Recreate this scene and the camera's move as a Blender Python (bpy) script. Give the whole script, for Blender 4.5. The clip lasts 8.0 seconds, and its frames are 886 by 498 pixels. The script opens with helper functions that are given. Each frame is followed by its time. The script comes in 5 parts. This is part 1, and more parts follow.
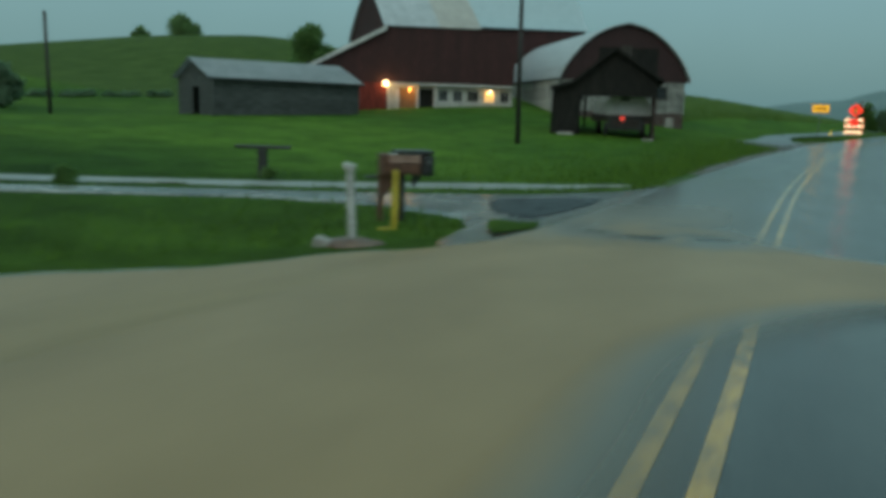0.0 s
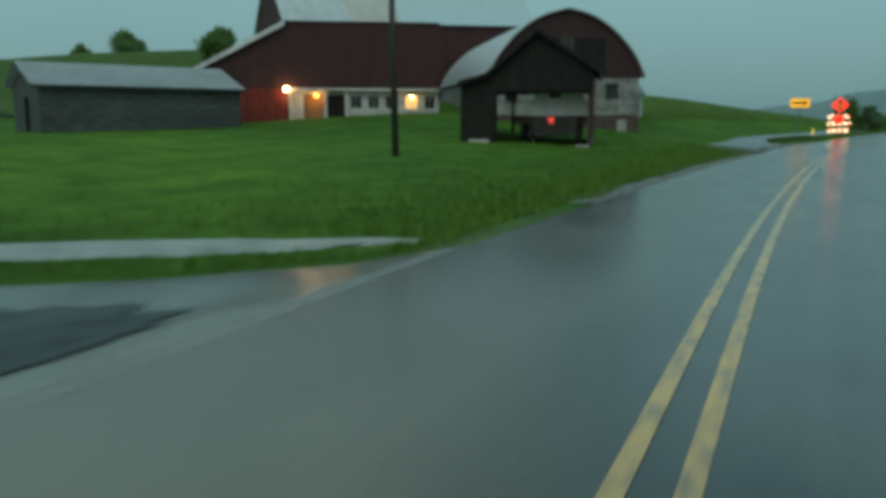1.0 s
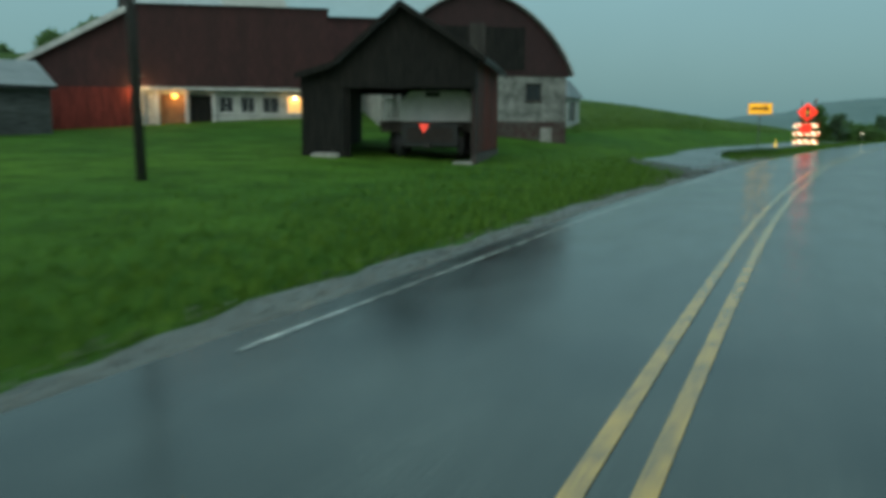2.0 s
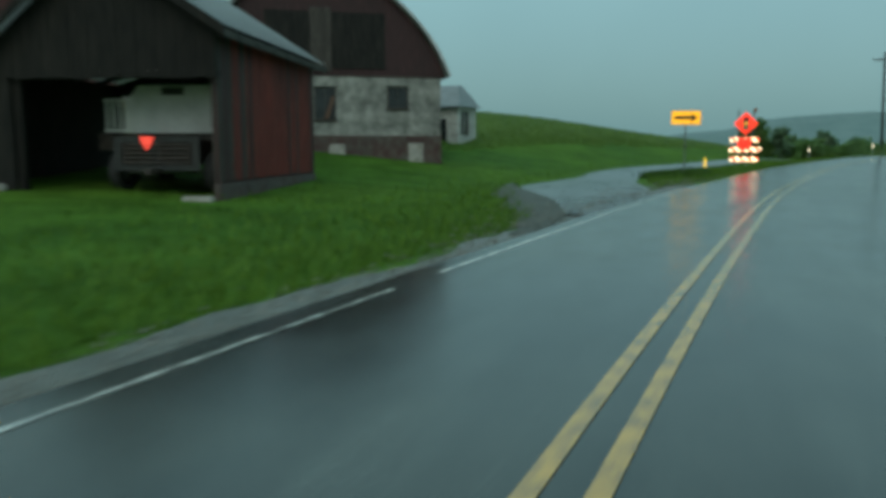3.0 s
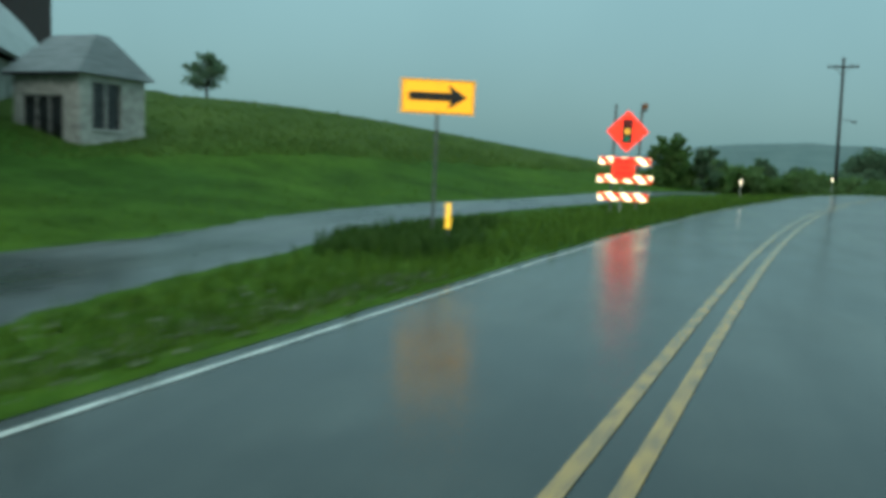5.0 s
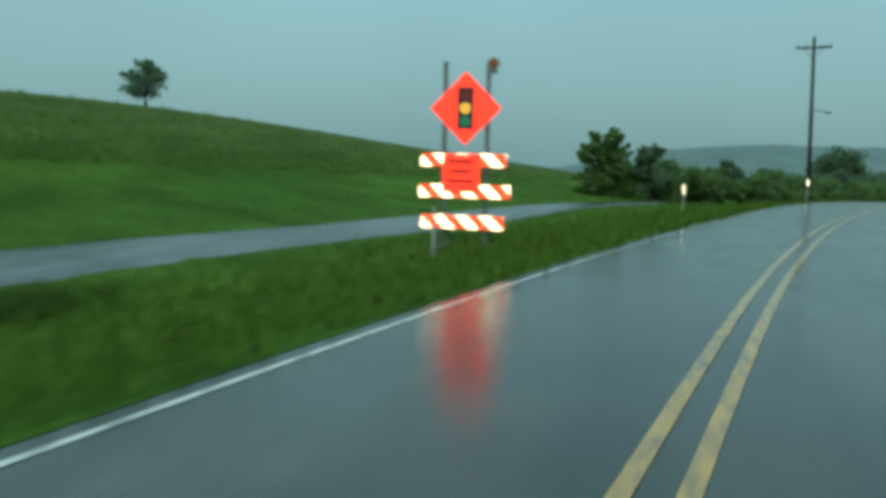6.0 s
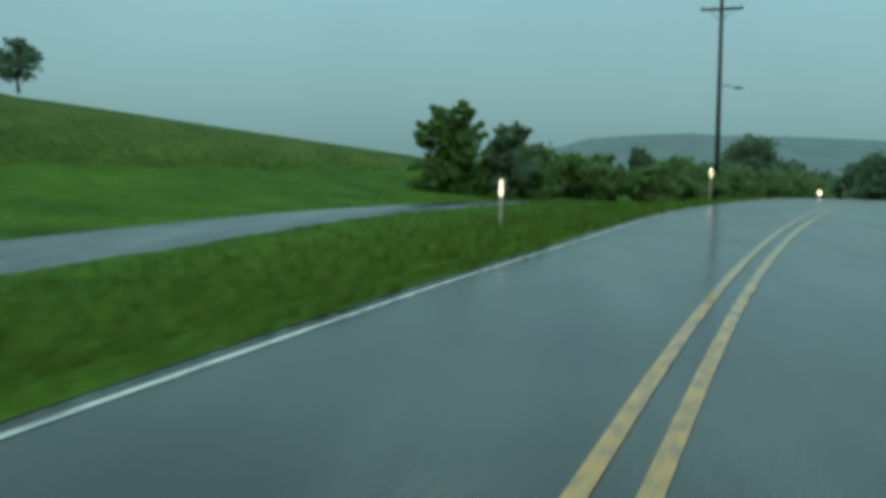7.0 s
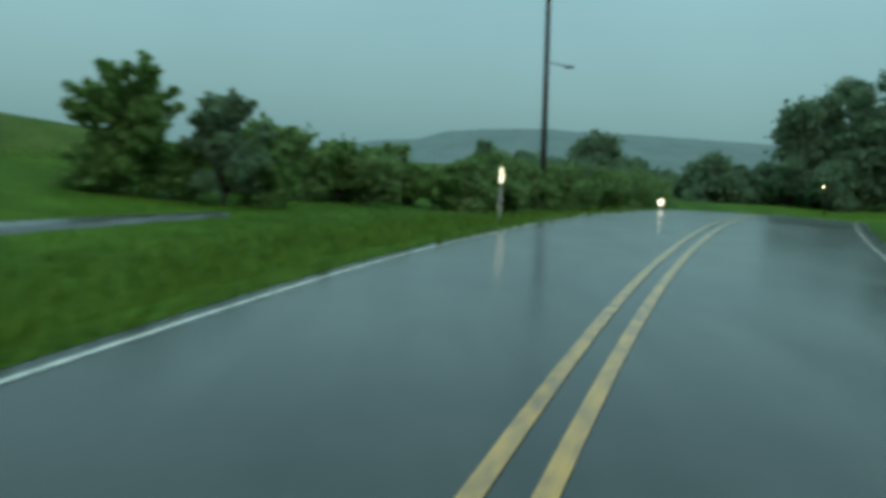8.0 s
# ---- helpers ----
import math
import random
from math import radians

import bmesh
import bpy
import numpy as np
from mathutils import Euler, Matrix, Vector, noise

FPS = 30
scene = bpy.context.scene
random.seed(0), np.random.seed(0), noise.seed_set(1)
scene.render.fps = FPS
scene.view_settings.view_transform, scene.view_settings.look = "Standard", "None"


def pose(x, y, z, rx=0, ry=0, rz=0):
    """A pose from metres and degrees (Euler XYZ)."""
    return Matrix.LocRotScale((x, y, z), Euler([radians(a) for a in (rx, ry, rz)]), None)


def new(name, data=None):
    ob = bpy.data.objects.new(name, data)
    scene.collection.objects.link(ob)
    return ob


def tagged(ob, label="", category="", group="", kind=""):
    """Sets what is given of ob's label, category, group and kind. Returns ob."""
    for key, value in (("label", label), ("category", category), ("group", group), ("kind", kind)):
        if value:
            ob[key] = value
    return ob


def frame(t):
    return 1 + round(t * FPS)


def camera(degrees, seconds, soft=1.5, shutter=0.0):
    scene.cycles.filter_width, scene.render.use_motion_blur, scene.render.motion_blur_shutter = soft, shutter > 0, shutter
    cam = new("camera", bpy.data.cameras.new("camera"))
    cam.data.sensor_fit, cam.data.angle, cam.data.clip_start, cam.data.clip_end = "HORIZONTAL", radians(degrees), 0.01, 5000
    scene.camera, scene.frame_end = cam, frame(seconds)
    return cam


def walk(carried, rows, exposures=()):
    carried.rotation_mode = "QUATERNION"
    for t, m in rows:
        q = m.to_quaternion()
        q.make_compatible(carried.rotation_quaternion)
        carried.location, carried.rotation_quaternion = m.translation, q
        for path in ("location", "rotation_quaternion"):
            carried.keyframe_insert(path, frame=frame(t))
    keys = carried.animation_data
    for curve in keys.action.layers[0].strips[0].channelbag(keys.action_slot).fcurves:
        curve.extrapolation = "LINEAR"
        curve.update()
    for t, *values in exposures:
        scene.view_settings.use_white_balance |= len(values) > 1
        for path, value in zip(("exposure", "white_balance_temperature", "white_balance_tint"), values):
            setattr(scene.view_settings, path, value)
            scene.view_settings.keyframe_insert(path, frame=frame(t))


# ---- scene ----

# ---------------------------------------------------------------- camera
cam = camera(59.4, 8.0, soft=4.5, shutter=0.4)
# seconds, x, y, z, yaw (to the left), pitch, roll
ROWS = [
    (0.0, 0.597, -22.535, 1.975, 25.63, -10.4, 1.77), (0.2, 0.545, -19.799, 1.889, 25.24, -10.48, 1.36),
    (0.3, 0.532, -18.419, 1.827, 25.1, -10.39, 1.3), (0.4, 0.534, -17.02, 1.755, 25.06, -10.2, 1.05), (0.5, 0.532, -15.603, 1.687, 25.02, -9.36, 0.79),
    (0.8, 0.477, -11.359, 1.528, 24.7, -9.24, 0.06), (1.0, 0.411, -8.587, 1.44, 24.62, -9.36, 0.01),
    (2.3, 0.835, 8.89, 1.389, 21.51, -7.99, 0.33), (2.5, 0.942, 11.597, 1.36, 20.56, -6.76, 0.41),
    (2.8, 1.198, 15.618, 1.328, 18.39, -7.81, 0.24), (3.0, 1.423, 18.228, 1.319, 19.03, -7.41, -0.02),
    (3.5, 2.032, 24.719, 1.303, 18.33, -8.58, 0.27), (3.8, 2.474, 28.728, 1.3, 18.08, -8.13, -0.13),
    (4.0, 2.782, 31.387, 1.318, 18.1, -6.63, -0.37), (4.2, 3.051, 34.033, 1.371, 17.94, -6.2, 0.23),
    (5.3, 5.1, 48.67, 1.541, 14.15, -6.42, 2.39), (5.5, 5.517, 51.231, 1.555, 13.86, -6.56, 1.78),
    (6.0, 6.654, 57.648, 1.606, 13.17, -5.68, 1.38), (6.1, 6.897, 58.935, 1.629, 12.25, -6.62, 1.52),
    (6.5, 8.024, 64.016, 1.646, 10.96, -6.83, 1.35), (6.7, 8.629, 66.507, 1.684, 10.34, -6.17, 1.43),
    (7.0, 9.641, 70.184, 1.692, 7.76, -6.35, 1.21), (7.2, 10.336, 72.536, 1.738, 7.14, -4.9, 0.74),
    (7.5, 11.476, 76.009, 1.795, 4.12, -6.53, 1.31), (7.8, 12.571, 79.348, 1.838, 0.8, -6.7, 1.78),
    (8.0, 13.277, 81.464, 1.857, -2.51, -6.71, 2.6),
]
EXPOSURES = [(0.0, -0.24), (1.0, -0.15), (2.5, -0.05), (4.0, 0.0), (6.0, 0.1), (8.0, 0.1)]
walk(cam, [(t, pose(x, y, z, 0, 0, yaw) @ pose(0, 0, 0, 90 + pitch) @ pose(0, 0, 0, 0, 0, roll))
           for t, x, y, z, yaw, pitch, roll in ROWS], EXPOSURES)

# ---------------------------------------------------------------- world and sun
world = bpy.data.worlds.new("world")
scene.world = world
world.use_nodes = True
wn, wl = world.node_tree.nodes, world.node_tree.links
wn.clear()
w_out, w_bg, w_sky = wn.new("ShaderNodeOutputWorld"), wn.new("ShaderNodeBackground"), wn.new("ShaderNodeTexSky")
w_sky.sky_type, w_sky.sun_disc = "NISHITA", False
w_sky.sun_elevation, w_sky.sun_rotation = radians(35), radians(180)
w_sky.air_density, w_sky.dust_density, w_sky.ozone_density = 1.0, 4.0, 1.0
w_mix, w_cloud = wn.new("ShaderNodeMix"), wn.new("ShaderNodeTexNoise")
w_mix.data_type = "RGBA"
w_ramp = wn.new("ShaderNodeValToRGB")
w_ramp.color_ramp.elements[0].position, w_ramp.color_ramp.elements[1].position = 0.3, 0.75
w_ramp.color_ramp.elements[0].color = (2.0, 3.86, 3.98, 1)
w_ramp.color_ramp.elements[1].color = (2.4, 4.52, 4.62, 1)
w_cloud.inputs["Scale"].default_value, w_cloud.inputs["Detail"].default_value = 2.2, 4
w_mix.inputs[0].default_value = 0.82      # closed rain cloud over the clear sky
wl.new(w_sky.outputs[0], w_mix.inputs[6])
wl.new(w_cloud.outputs[0], w_ramp.inputs[0])
wl.new(w_ramp.outputs[0], w_mix.inputs[7])
# an overcast sky is about three times as bright overhead as at the horizon
w_tc, w_sep, w_map, w_mul = (wn.new("ShaderNodeTexCoord"), wn.new("ShaderNodeSeparateXYZ"), wn.new("ShaderNodeMapRange"), wn.new("ShaderNodeVectorMath"))
w_mul.operation = "SCALE"
w_map.inputs["From Min"].default_value, w_map.inputs["From Max"].default_value = 0.0, 1.0
w_map.inputs["To Min"].default_value, w_map.inputs["To Max"].default_value = 0.88, 2.5
wl.new(w_tc.outputs["Generated"], w_sep.inputs[0])
wl.new(w_sep.outputs["Z"], w_map.inputs["Value"])
wl.new(w_mix.outputs[2], w_mul.inputs[0])
wl.new(w_map.outputs[0], w_mul.inputs["Scale"])
wl.new(w_mul.outputs[0], w_bg.inputs[0])
w_bg.inputs[1].default_value = 0.1
wl.new(w_bg.outputs[0], w_out.inputs[0])

sun_data = bpy.data.lights.new("sun", "SUN")
sun_data.energy, sun_data.angle, sun_data.color = 0.6, radians(60), (0.95, 1.0, 0.95)
sun = new("sun", sun_data)
sun.matrix_world = pose(0, 0, 60, 35, 0, 15)


# ---------------------------------------------------------------- materials
def shader(name):
    mat = bpy.data.materials.new(name)
    mat.use_nodes = True
    nodes, links = mat.node_tree.nodes, mat.node_tree.links
    return mat, nodes, links, nodes["Principled BSDF"]


def noise_of(nodes, links, scale, detail=4, stretch=None, rough=0.6):
    tc, mp, nz = nodes.new("ShaderNodeTexCoord"), nodes.new("ShaderNodeMapping"), nodes.new("ShaderNodeTexNoise")
    links.new(tc.outputs["Object"], mp.inputs[0])
    links.new(mp.outputs[0], nz.inputs["Vector"])
    if stretch:
        mp.inputs["Scale"].default_value = stretch
    nz.inputs["Scale"].default_value, nz.inputs["Detail"].default_value = scale, detail
    nz.inputs["Roughness"].default_value = rough
    return nz.outputs[0]


def ramp_of(nodes, links, fac, a, b, lo=0.35, hi=0.65):
    r = nodes.new("ShaderNodeValToRGB")
    e = r.color_ramp.elements
    e[0].position, e[1].position = lo, hi
    e[0].color, e[1].color = (*a, 1), (*b, 1)
    links.new(fac, r.inputs[0])
    return r.outputs[0]


def blend(nodes, links, kind, a, b, fac=0.5):
    m = nodes.new("ShaderNodeMix")
    m.data_type, m.blend_type = "RGBA", kind
    m.inputs[0].default_value = fac
    links.new(a, m.inputs[6])
    links.new(b, m.inputs[7])
    return m.outputs[2]


def surface(name, dark, light, grain=8.0, patch=0.6, rough=(0.5, 0.8), metal=0.0, bump=0.2, depth=0.01, stretch=None,
            patch_dark=0.6, specular=0.5):
    """Colour with fine grain and broad stains, uneven gloss, and relief."""
    mat, nodes, links, p = shader(name)
    fine = noise_of(nodes, links, grain, 5, stretch)
    broad = noise_of(nodes, links, patch, 3, stretch)
    col = ramp_of(nodes, links, fine, dark, light)
    stain = ramp_of(nodes, links, broad, (patch_dark,) * 3, (1.0,) * 3, 0.3, 0.7)
    links.new(blend(nodes, links, "MULTIPLY", col, stain, 1.0), p.inputs["Base Color"])
    rr = nodes.new("ShaderNodeMapRange")
    rr.inputs["To Min"].default_value, rr.inputs["To Max"].default_value = rough
    links.new(broad, rr.inputs["Value"])
    links.new(rr.outputs[0], p.inputs["Roughness"])
    p.inputs["Metallic"].default_value = metal
    p.inputs["Specular IOR Level"].default_value = specular
    if bump:
        b = nodes.new("ShaderNodeBump")
        b.inputs["Strength"].default_value, b.inputs["Distance"].default_value = bump, depth
        links.new(fine, b.inputs["Height"])
        links.new(b.outputs[0], p.inputs["Normal"])
    return mat


def boards(name, dark, light, width=0.2, axis="X", rough=(0.55, 0.85), metal=0.0, bump=0.6, patch_dark=0.55, specular=0.3):
    """Painted boards or ribbed metal: grooves at a real spacing, with streaks and fading."""
    mat = surface(name, dark, light, 3.0, 0.35, rough, metal, 0.0, stretch=(3, 3, 0.4) if axis != "Z" else (0.4, 0.4, 3),
                  patch_dark=patch_dark, specular=specular)
    nodes, links = mat.node_tree.nodes, mat.node_tree.links
    tc, wv, b = nodes.new("ShaderNodeTexCoord"), nodes.new("ShaderNodeTexWave"), nodes.new("ShaderNodeBump")
    wv.wave_type, wv.bands_direction, wv.wave_profile = "BANDS", axis, "SAW"
    wv.inputs["Scale"].default_value = 0.314 / width
    links.new(tc.outputs["Object"], wv.inputs["Vector"])
    b.inputs["Strength"].default_value, b.inputs["Distance"].default_value = bump, 0.02
    links.new(wv.outputs[0], b.inputs["Height"])
    links.new(b.outputs[0], nodes["Principled BSDF"].inputs["Normal"])
    return mat


def glow(name, colour, strength, base=None):
    mat, nodes, links, p = shader(name)
    p.inputs["Base Color"].default_value = (*(base or colour), 1)
    p.inputs["Emission Color"].default_value = (*colour, 1)
    p.inputs["Emission Strength"].default_value = strength
    p.inputs["Roughness"].default_value = 0.35
    return mat


def wet_road(name, dark, light, rough=(0.12, 0.3)):
    """Asphalt under a film of rain: dark aggregate, worn wheel tracks, uneven gloss, fine ripples."""
    mat, nodes, links, p = shader(name)
    fine = noise_of(nodes, links, 40, 3)
    track = noise_of(nodes, links, 0.7, 3, (1.6, 0.12, 1))
    patch = noise_of(nodes, links, 0.22, 4)
    col = ramp_of(nodes, links, fine, dark, light)
    col = blend(nodes, links, "MULTIPLY", col, ramp_of(nodes, links, track, (0.5,) * 3, (1.15,) * 3), 1.0)
    col = blend(nodes, links, "MULTIPLY", col, ramp_of(nodes, links, patch, (0.42,) * 3, (1.15,) * 3, 0.42, 0.58), 1.0)
    links.new(col, p.inputs["Base Color"])
    rr = nodes.new("ShaderNodeMapRange")
    rr.inputs["To Min"].default_value, rr.inputs["To Max"].default_value = rough
    both = nodes.new("ShaderNodeMath")
    both.operation = "MULTIPLY_ADD"
    both.inputs[1].default_value = 0.8
    links.new(noise_of(nodes, links, 1.6, 5, (1, 0.35, 1), 0.7), both.inputs[0])
    shift = nodes.new("ShaderNodeMath")
    shift.operation = "SUBTRACT"
    shift.inputs[1].default_value = 0.4
    links.new(patch, shift.inputs[0])
    links.new(shift.outputs[0], both.inputs[2])
    links.new(both.outputs[0], rr.inputs["Value"])
    links.new(rr.outputs[0], p.inputs["Roughness"])
    p.inputs["IOR"].default_value = 1.4
    p.inputs["Specular IOR Level"].default_value = 0.9
    b = nodes.new("ShaderNodeBump")
    b.inputs["Strength"].default_value, b.inputs["Distance"].default_value = 0.4, 0.006
    links.new(noise_of(nodes, links, 14, 4), b.inputs["Height"])
    links.new(b.outputs[0], p.inputs["Normal"])
    return mat


def line_paint(name, colour, asphalt, lo=0.33, hi=0.5):
    """Road paint worn through to the asphalt in places, under the same rain film."""
    mat, nodes, links, p = shader(name)
    wear = noise_of(nodes, links, 9, 6, (1, 0.5, 1), 0.75)
    links.new(ramp_of(nodes, links, wear, asphalt, colour, lo, hi), p.inputs["Base Color"])
    p.inputs["Roughness"].default_value = 0.14
    p.inputs["Specular IOR Level"].default_value = 1.0
    return mat


def grass_ground(name):
    mat, nodes, links, p = shader(name)
    fine = noise_of(nodes, links, 5, 6, None, 0.75)
    mid = noise_of(nodes, links, 0.5, 5)
    broad = noise_of(nodes, links, 0.035, 3)
    col = ramp_of(nodes, links, fine, (0.034, 0.088, 0.011), (0.084, 0.168, 0.023), 0.3, 0.7)
    col = blend(nodes, links, "MULTIPLY", col, ramp_of(nodes, links, mid, (0.6, 0.62, 0.5), (1.1, 1.08, 1.0), 0.35, 0.65), 1.0)
    col = blend(nodes, links, "MULTIPLY", col, ramp_of(nodes, links, broad, (0.72, 0.78, 0.9), (1.25, 1.12, 1.0), 0.4, 0.6), 1.0)
    # the unmown hay field on the spur: duller olive, with a ragged border
    pos, sep = nodes.new("ShaderNodeNewGeometry"), nodes.new("ShaderNodeSeparateXYZ")
    links.new(pos.outputs["Position"], sep.inputs[0])
    # distance inside the field: 0.36 y - x - 36.8, roughened
    slant, inside, edge = nodes.new("ShaderNodeMath"), nodes.new("ShaderNodeMath"), nodes.new("ShaderNodeMath")
    slant.operation, inside.operation, edge.operation = "MULTIPLY_ADD", "SUBTRACT", "MULTIPLY_ADD"
    slant.inputs[1].default_value, slant.inputs[2].default_value = 0.36, -36.8
    links.new(sep.outputs["Y"], slant.inputs[0])
    links.new(slant.outputs[0], inside.inputs[0])
    links.new(sep.outputs["X"], inside.inputs[1])
    edge.inputs[1].default_value = 2.4
    links.new(mid, edge.inputs[0])
    links.new(inside.outputs[0], edge.inputs[2])
    field, near = nodes.new("ShaderNodeMapRange"), nodes.new("ShaderNodeMapRange")
    field.inputs["From Min"].default_value, field.inputs["From Max"].default_value = 0.8, 3.6
    near.inputs["From Min"].default_value, near.inputs["From Max"].default_value = 66.0, 69.0
    links.new(edge.outputs[0], field.inputs["Value"])
    links.new(sep.outputs["Y"], near.inputs["Value"])
    both = nodes.new("ShaderNodeMath")
    both.operation = "MULTIPLY"
    links.new(field.outputs[0], both.inputs[0])
    links.new(near.outputs[0], both.inputs[1])
    hay = ramp_of(nodes, links, noise_of(nodes, links, 0.6, 5, (1, 0.25, 1)), (0.042, 0.075, 0.014), (0.078, 0.12, 0.027))
    m = nodes.new("ShaderNodeMix")
    m.data_type = "RGBA"
    links.new(both.outputs[0], m.inputs[0])
    links.new(col, m.inputs[6])
    links.new(hay, m.inputs[7])
    # dim left side of the view put into the grass colour, darker west and south
    west_dim, south_dim, shade = nodes.new("ShaderNodeMapRange"), nodes.new("ShaderNodeMapRange"), nodes.new("ShaderNodeMath")
    west_dim.inputs["From Min"].default_value, west_dim.inputs["From Max"].default_value = -62.0, -30.0
    west_dim.inputs["To Min"].default_value, west_dim.inputs["To Max"].default_value = 0.8, 1.0
    south_dim.inputs["From Min"].default_value, south_dim.inputs["From Max"].default_value = -7.0, 6.0
    south_dim.inputs["To Min"].default_value, south_dim.inputs["To Max"].default_value = 0.58, 1.0
    links.new(sep.outputs["X"], west_dim.inputs["Value"])
    links.new(sep.outputs["Y"], south_dim.inputs["Value"])
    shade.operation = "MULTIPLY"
    links.new(west_dim.outputs[0], shade.inputs[0])
    links.new(south_dim.outputs[0], shade.inputs[1])
    dimmed = nodes.new("ShaderNodeVectorMath")
    dimmed.operation = "SCALE"
    links.new(m.outputs[2], dimmed.inputs[0])
    links.new(shade.outputs[0], dimmed.inputs["Scale"])
    links.new(dimmed.outputs[0], p.inputs["Base Color"])
    p.inputs["Roughness"].default_value = 0.85
    p.inputs["Specular IOR Level"].default_value = 0.05
    b = nodes.new("ShaderNodeBump")
    b.inputs["Strength"].default_value, b.inputs["Distance"].default_value = 0.8, 0.06
    links.new(fine, b.inputs["Height"])
    links.new(b.outputs[0], p.inputs["Normal"])
    return mat


def leafy(name, dark, light, through_light=0.0):
    mat, nodes, links, p = shader(name)
    info = nodes.new("ShaderNodeNewGeometry")
    col = ramp_of(nodes, links, info.outputs["Random Per Island"], dark, light, 0.0, 1.0)
    links.new(col, p.inputs["Base Color"])
    p.inputs["Roughness"].default_value = 0.65
    p.inputs["Specular IOR Level"].default_value = 0.2
    if through_light:
        tl, mx, out = nodes.new("ShaderNodeBsdfTranslucent"), nodes.new("ShaderNodeMixShader"), nodes["Material Output"]
        links.new(col, tl.inputs[0])
        mx.inputs[0].default_value = through_light
        links.new(p.outputs[0], mx.inputs[1])
        links.new(tl.outputs[0], mx.inputs[2])
        links.new(mx.outputs[0], out.inputs[0])
    return mat


ASPHALT = wet_road("wet_asphalt", (0.025, 0.027, 0.024), (0.064, 0.067, 0.059), (0.07, 0.32))
ASPHALT_DARK = wet_road("fresh_dark_asphalt", (0.014, 0.016, 0.017), (0.04, 0.043, 0.045), (0.3, 0.55))
DRIVE = wet_road("muddy_driveway_asphalt", (0.125, 0.122, 0.105), (0.23, 0.224, 0.2), (0.18, 0.34))
MUD = surface("wet_mud_and_gravel", (0.03, 0.032, 0.024), (0.105, 0.1, 0.08), 12, 1.1, (0.45, 0.85), bump=1.0, depth=0.03, specular=0.3)
ASPHALT_LANE = wet_road("wet_lane_asphalt", (0.05, 0.053, 0.055), (0.12, 0.125, 0.125), (0.2, 0.4))
GRAVEL = surface("wet_gravel", (0.06, 0.058, 0.05), (0.17, 0.165, 0.145), 22, 1.2, (0.3, 0.55), bump=0.7, depth=0.02)
GRAVEL_PALE = surface("pale_wet_gravel", (0.16, 0.155, 0.135), (0.34, 0.33, 0.3), 18, 1.0, (0.25, 0.5), bump=0.6, depth=0.02)
WHITE_THIN = line_paint("thin_worn_white_paint", (0.5, 0.5, 0.46), (0.07, 0.07, 0.067), 0.42, 0.6)
YELLOW_PAINT = line_paint("yellow_paint", (0.5, 0.27, 0.05), (0.1, 0.075, 0.05), 0.32, 0.58)
WHITE_WORN = line_paint("worn_white_paint", (0.42, 0.42, 0.38), (0.15, 0.145, 0.125))
WHITE_PAINT = line_paint("white_paint", (0.6, 0.6, 0.55), (0.12, 0.12, 0.115), 0.36, 0.52)
GRASS = grass_ground("meadow")
BLADE = leafy("grass_blade", (0.036, 0.088, 0.008), (0.1, 0.185, 0.019))
HAY = leafy("hay_blade", (0.085, 0.145, 0.03), (0.17, 0.25, 0.06), 0.5)
WEED = leafy("weed_blade", (0.03, 0.07, 0.012), (0.075, 0.14, 0.026), 0.3)
LEAF = leafy("leaf", (0.085, 0.165, 0.046), (0.19, 0.31, 0.095), 0.55)
LEAF_DARK = leafy("leaf_dark", (0.11, 0.185, 0.11), (0.2, 0.29, 0.17), 0.55)
BRUSH = leafy("brush_leaf", (0.115, 0.2, 0.07), (0.23, 0.34, 0.13), 0.6)
BARK = surface("bark", (0.03, 0.025, 0.02), (0.09, 0.075, 0.06), 9, 1, (0.8, 0.95), bump=0.6, depth=0.02, stretch=(3, 3, 0.6))
RED_BOARD = boards("weathered_red_boards", (0.036, 0.0145, 0.0145), (0.077, 0.027, 0.025), 0.25)
SMOKE_RED = boards("smoke_dark_red_boards", (0.03, 0.015, 0.0155), (0.062, 0.026, 0.026), 0.25, patch_dark=0.65)
RED_WALL = boards("red_painted_boards", (0.12, 0.02, 0.015), (0.25, 0.045, 0.032), 0.22, specular=0.2)
DARK_BOARD = boards("old_dark_boards", (0.011, 0.011, 0.01), (0.03, 0.027, 0.023), 0.25, specular=0.15)
GREY_PLANK = boards("grey_brown_boards", (0.04, 0.035, 0.03), (0.09, 0.078, 0.068), 0.25, specular=0.2)
GREY_BOARD = boards("weathered_grey_siding", (0.05, 0.054, 0.052), (0.12, 0.125, 0.12), 0.16, "Z")
WHITE_WALL = surface("whitewashed_wall", (0.34, 0.33, 0.3), (0.6, 0.59, 0.55), 4, 0.7, (0.7, 0.9), bump=0.3)
STONE = surface("whitewashed_stone", (0.19, 0.19, 0.17), (0.38, 0.375, 0.34), 1.8, 0.45, (0.75, 0.95), bump=0.9, depth=0.06, patch_dark=0.45)
STONE_RED = surface("rusty_stone", (0.065, 0.024, 0.02), (0.1, 0.085, 0.072), 2.0, 0.6, (0.75, 0.95), bump=0.7, depth=0.04)
TRIM = surface("white_trim", (0.5, 0.49, 0.46), (0.72, 0.71, 0.68), 6, 0.8, (0.5, 0.7), bump=0.1)
METAL_ROOF = boards("galvanised_roof", (0.34, 0.35, 0.35), (0.52, 0.53, 0.53), 0.3, "X", (0.35, 0.55), 0.1, 0.35, 0.72, 0.5)
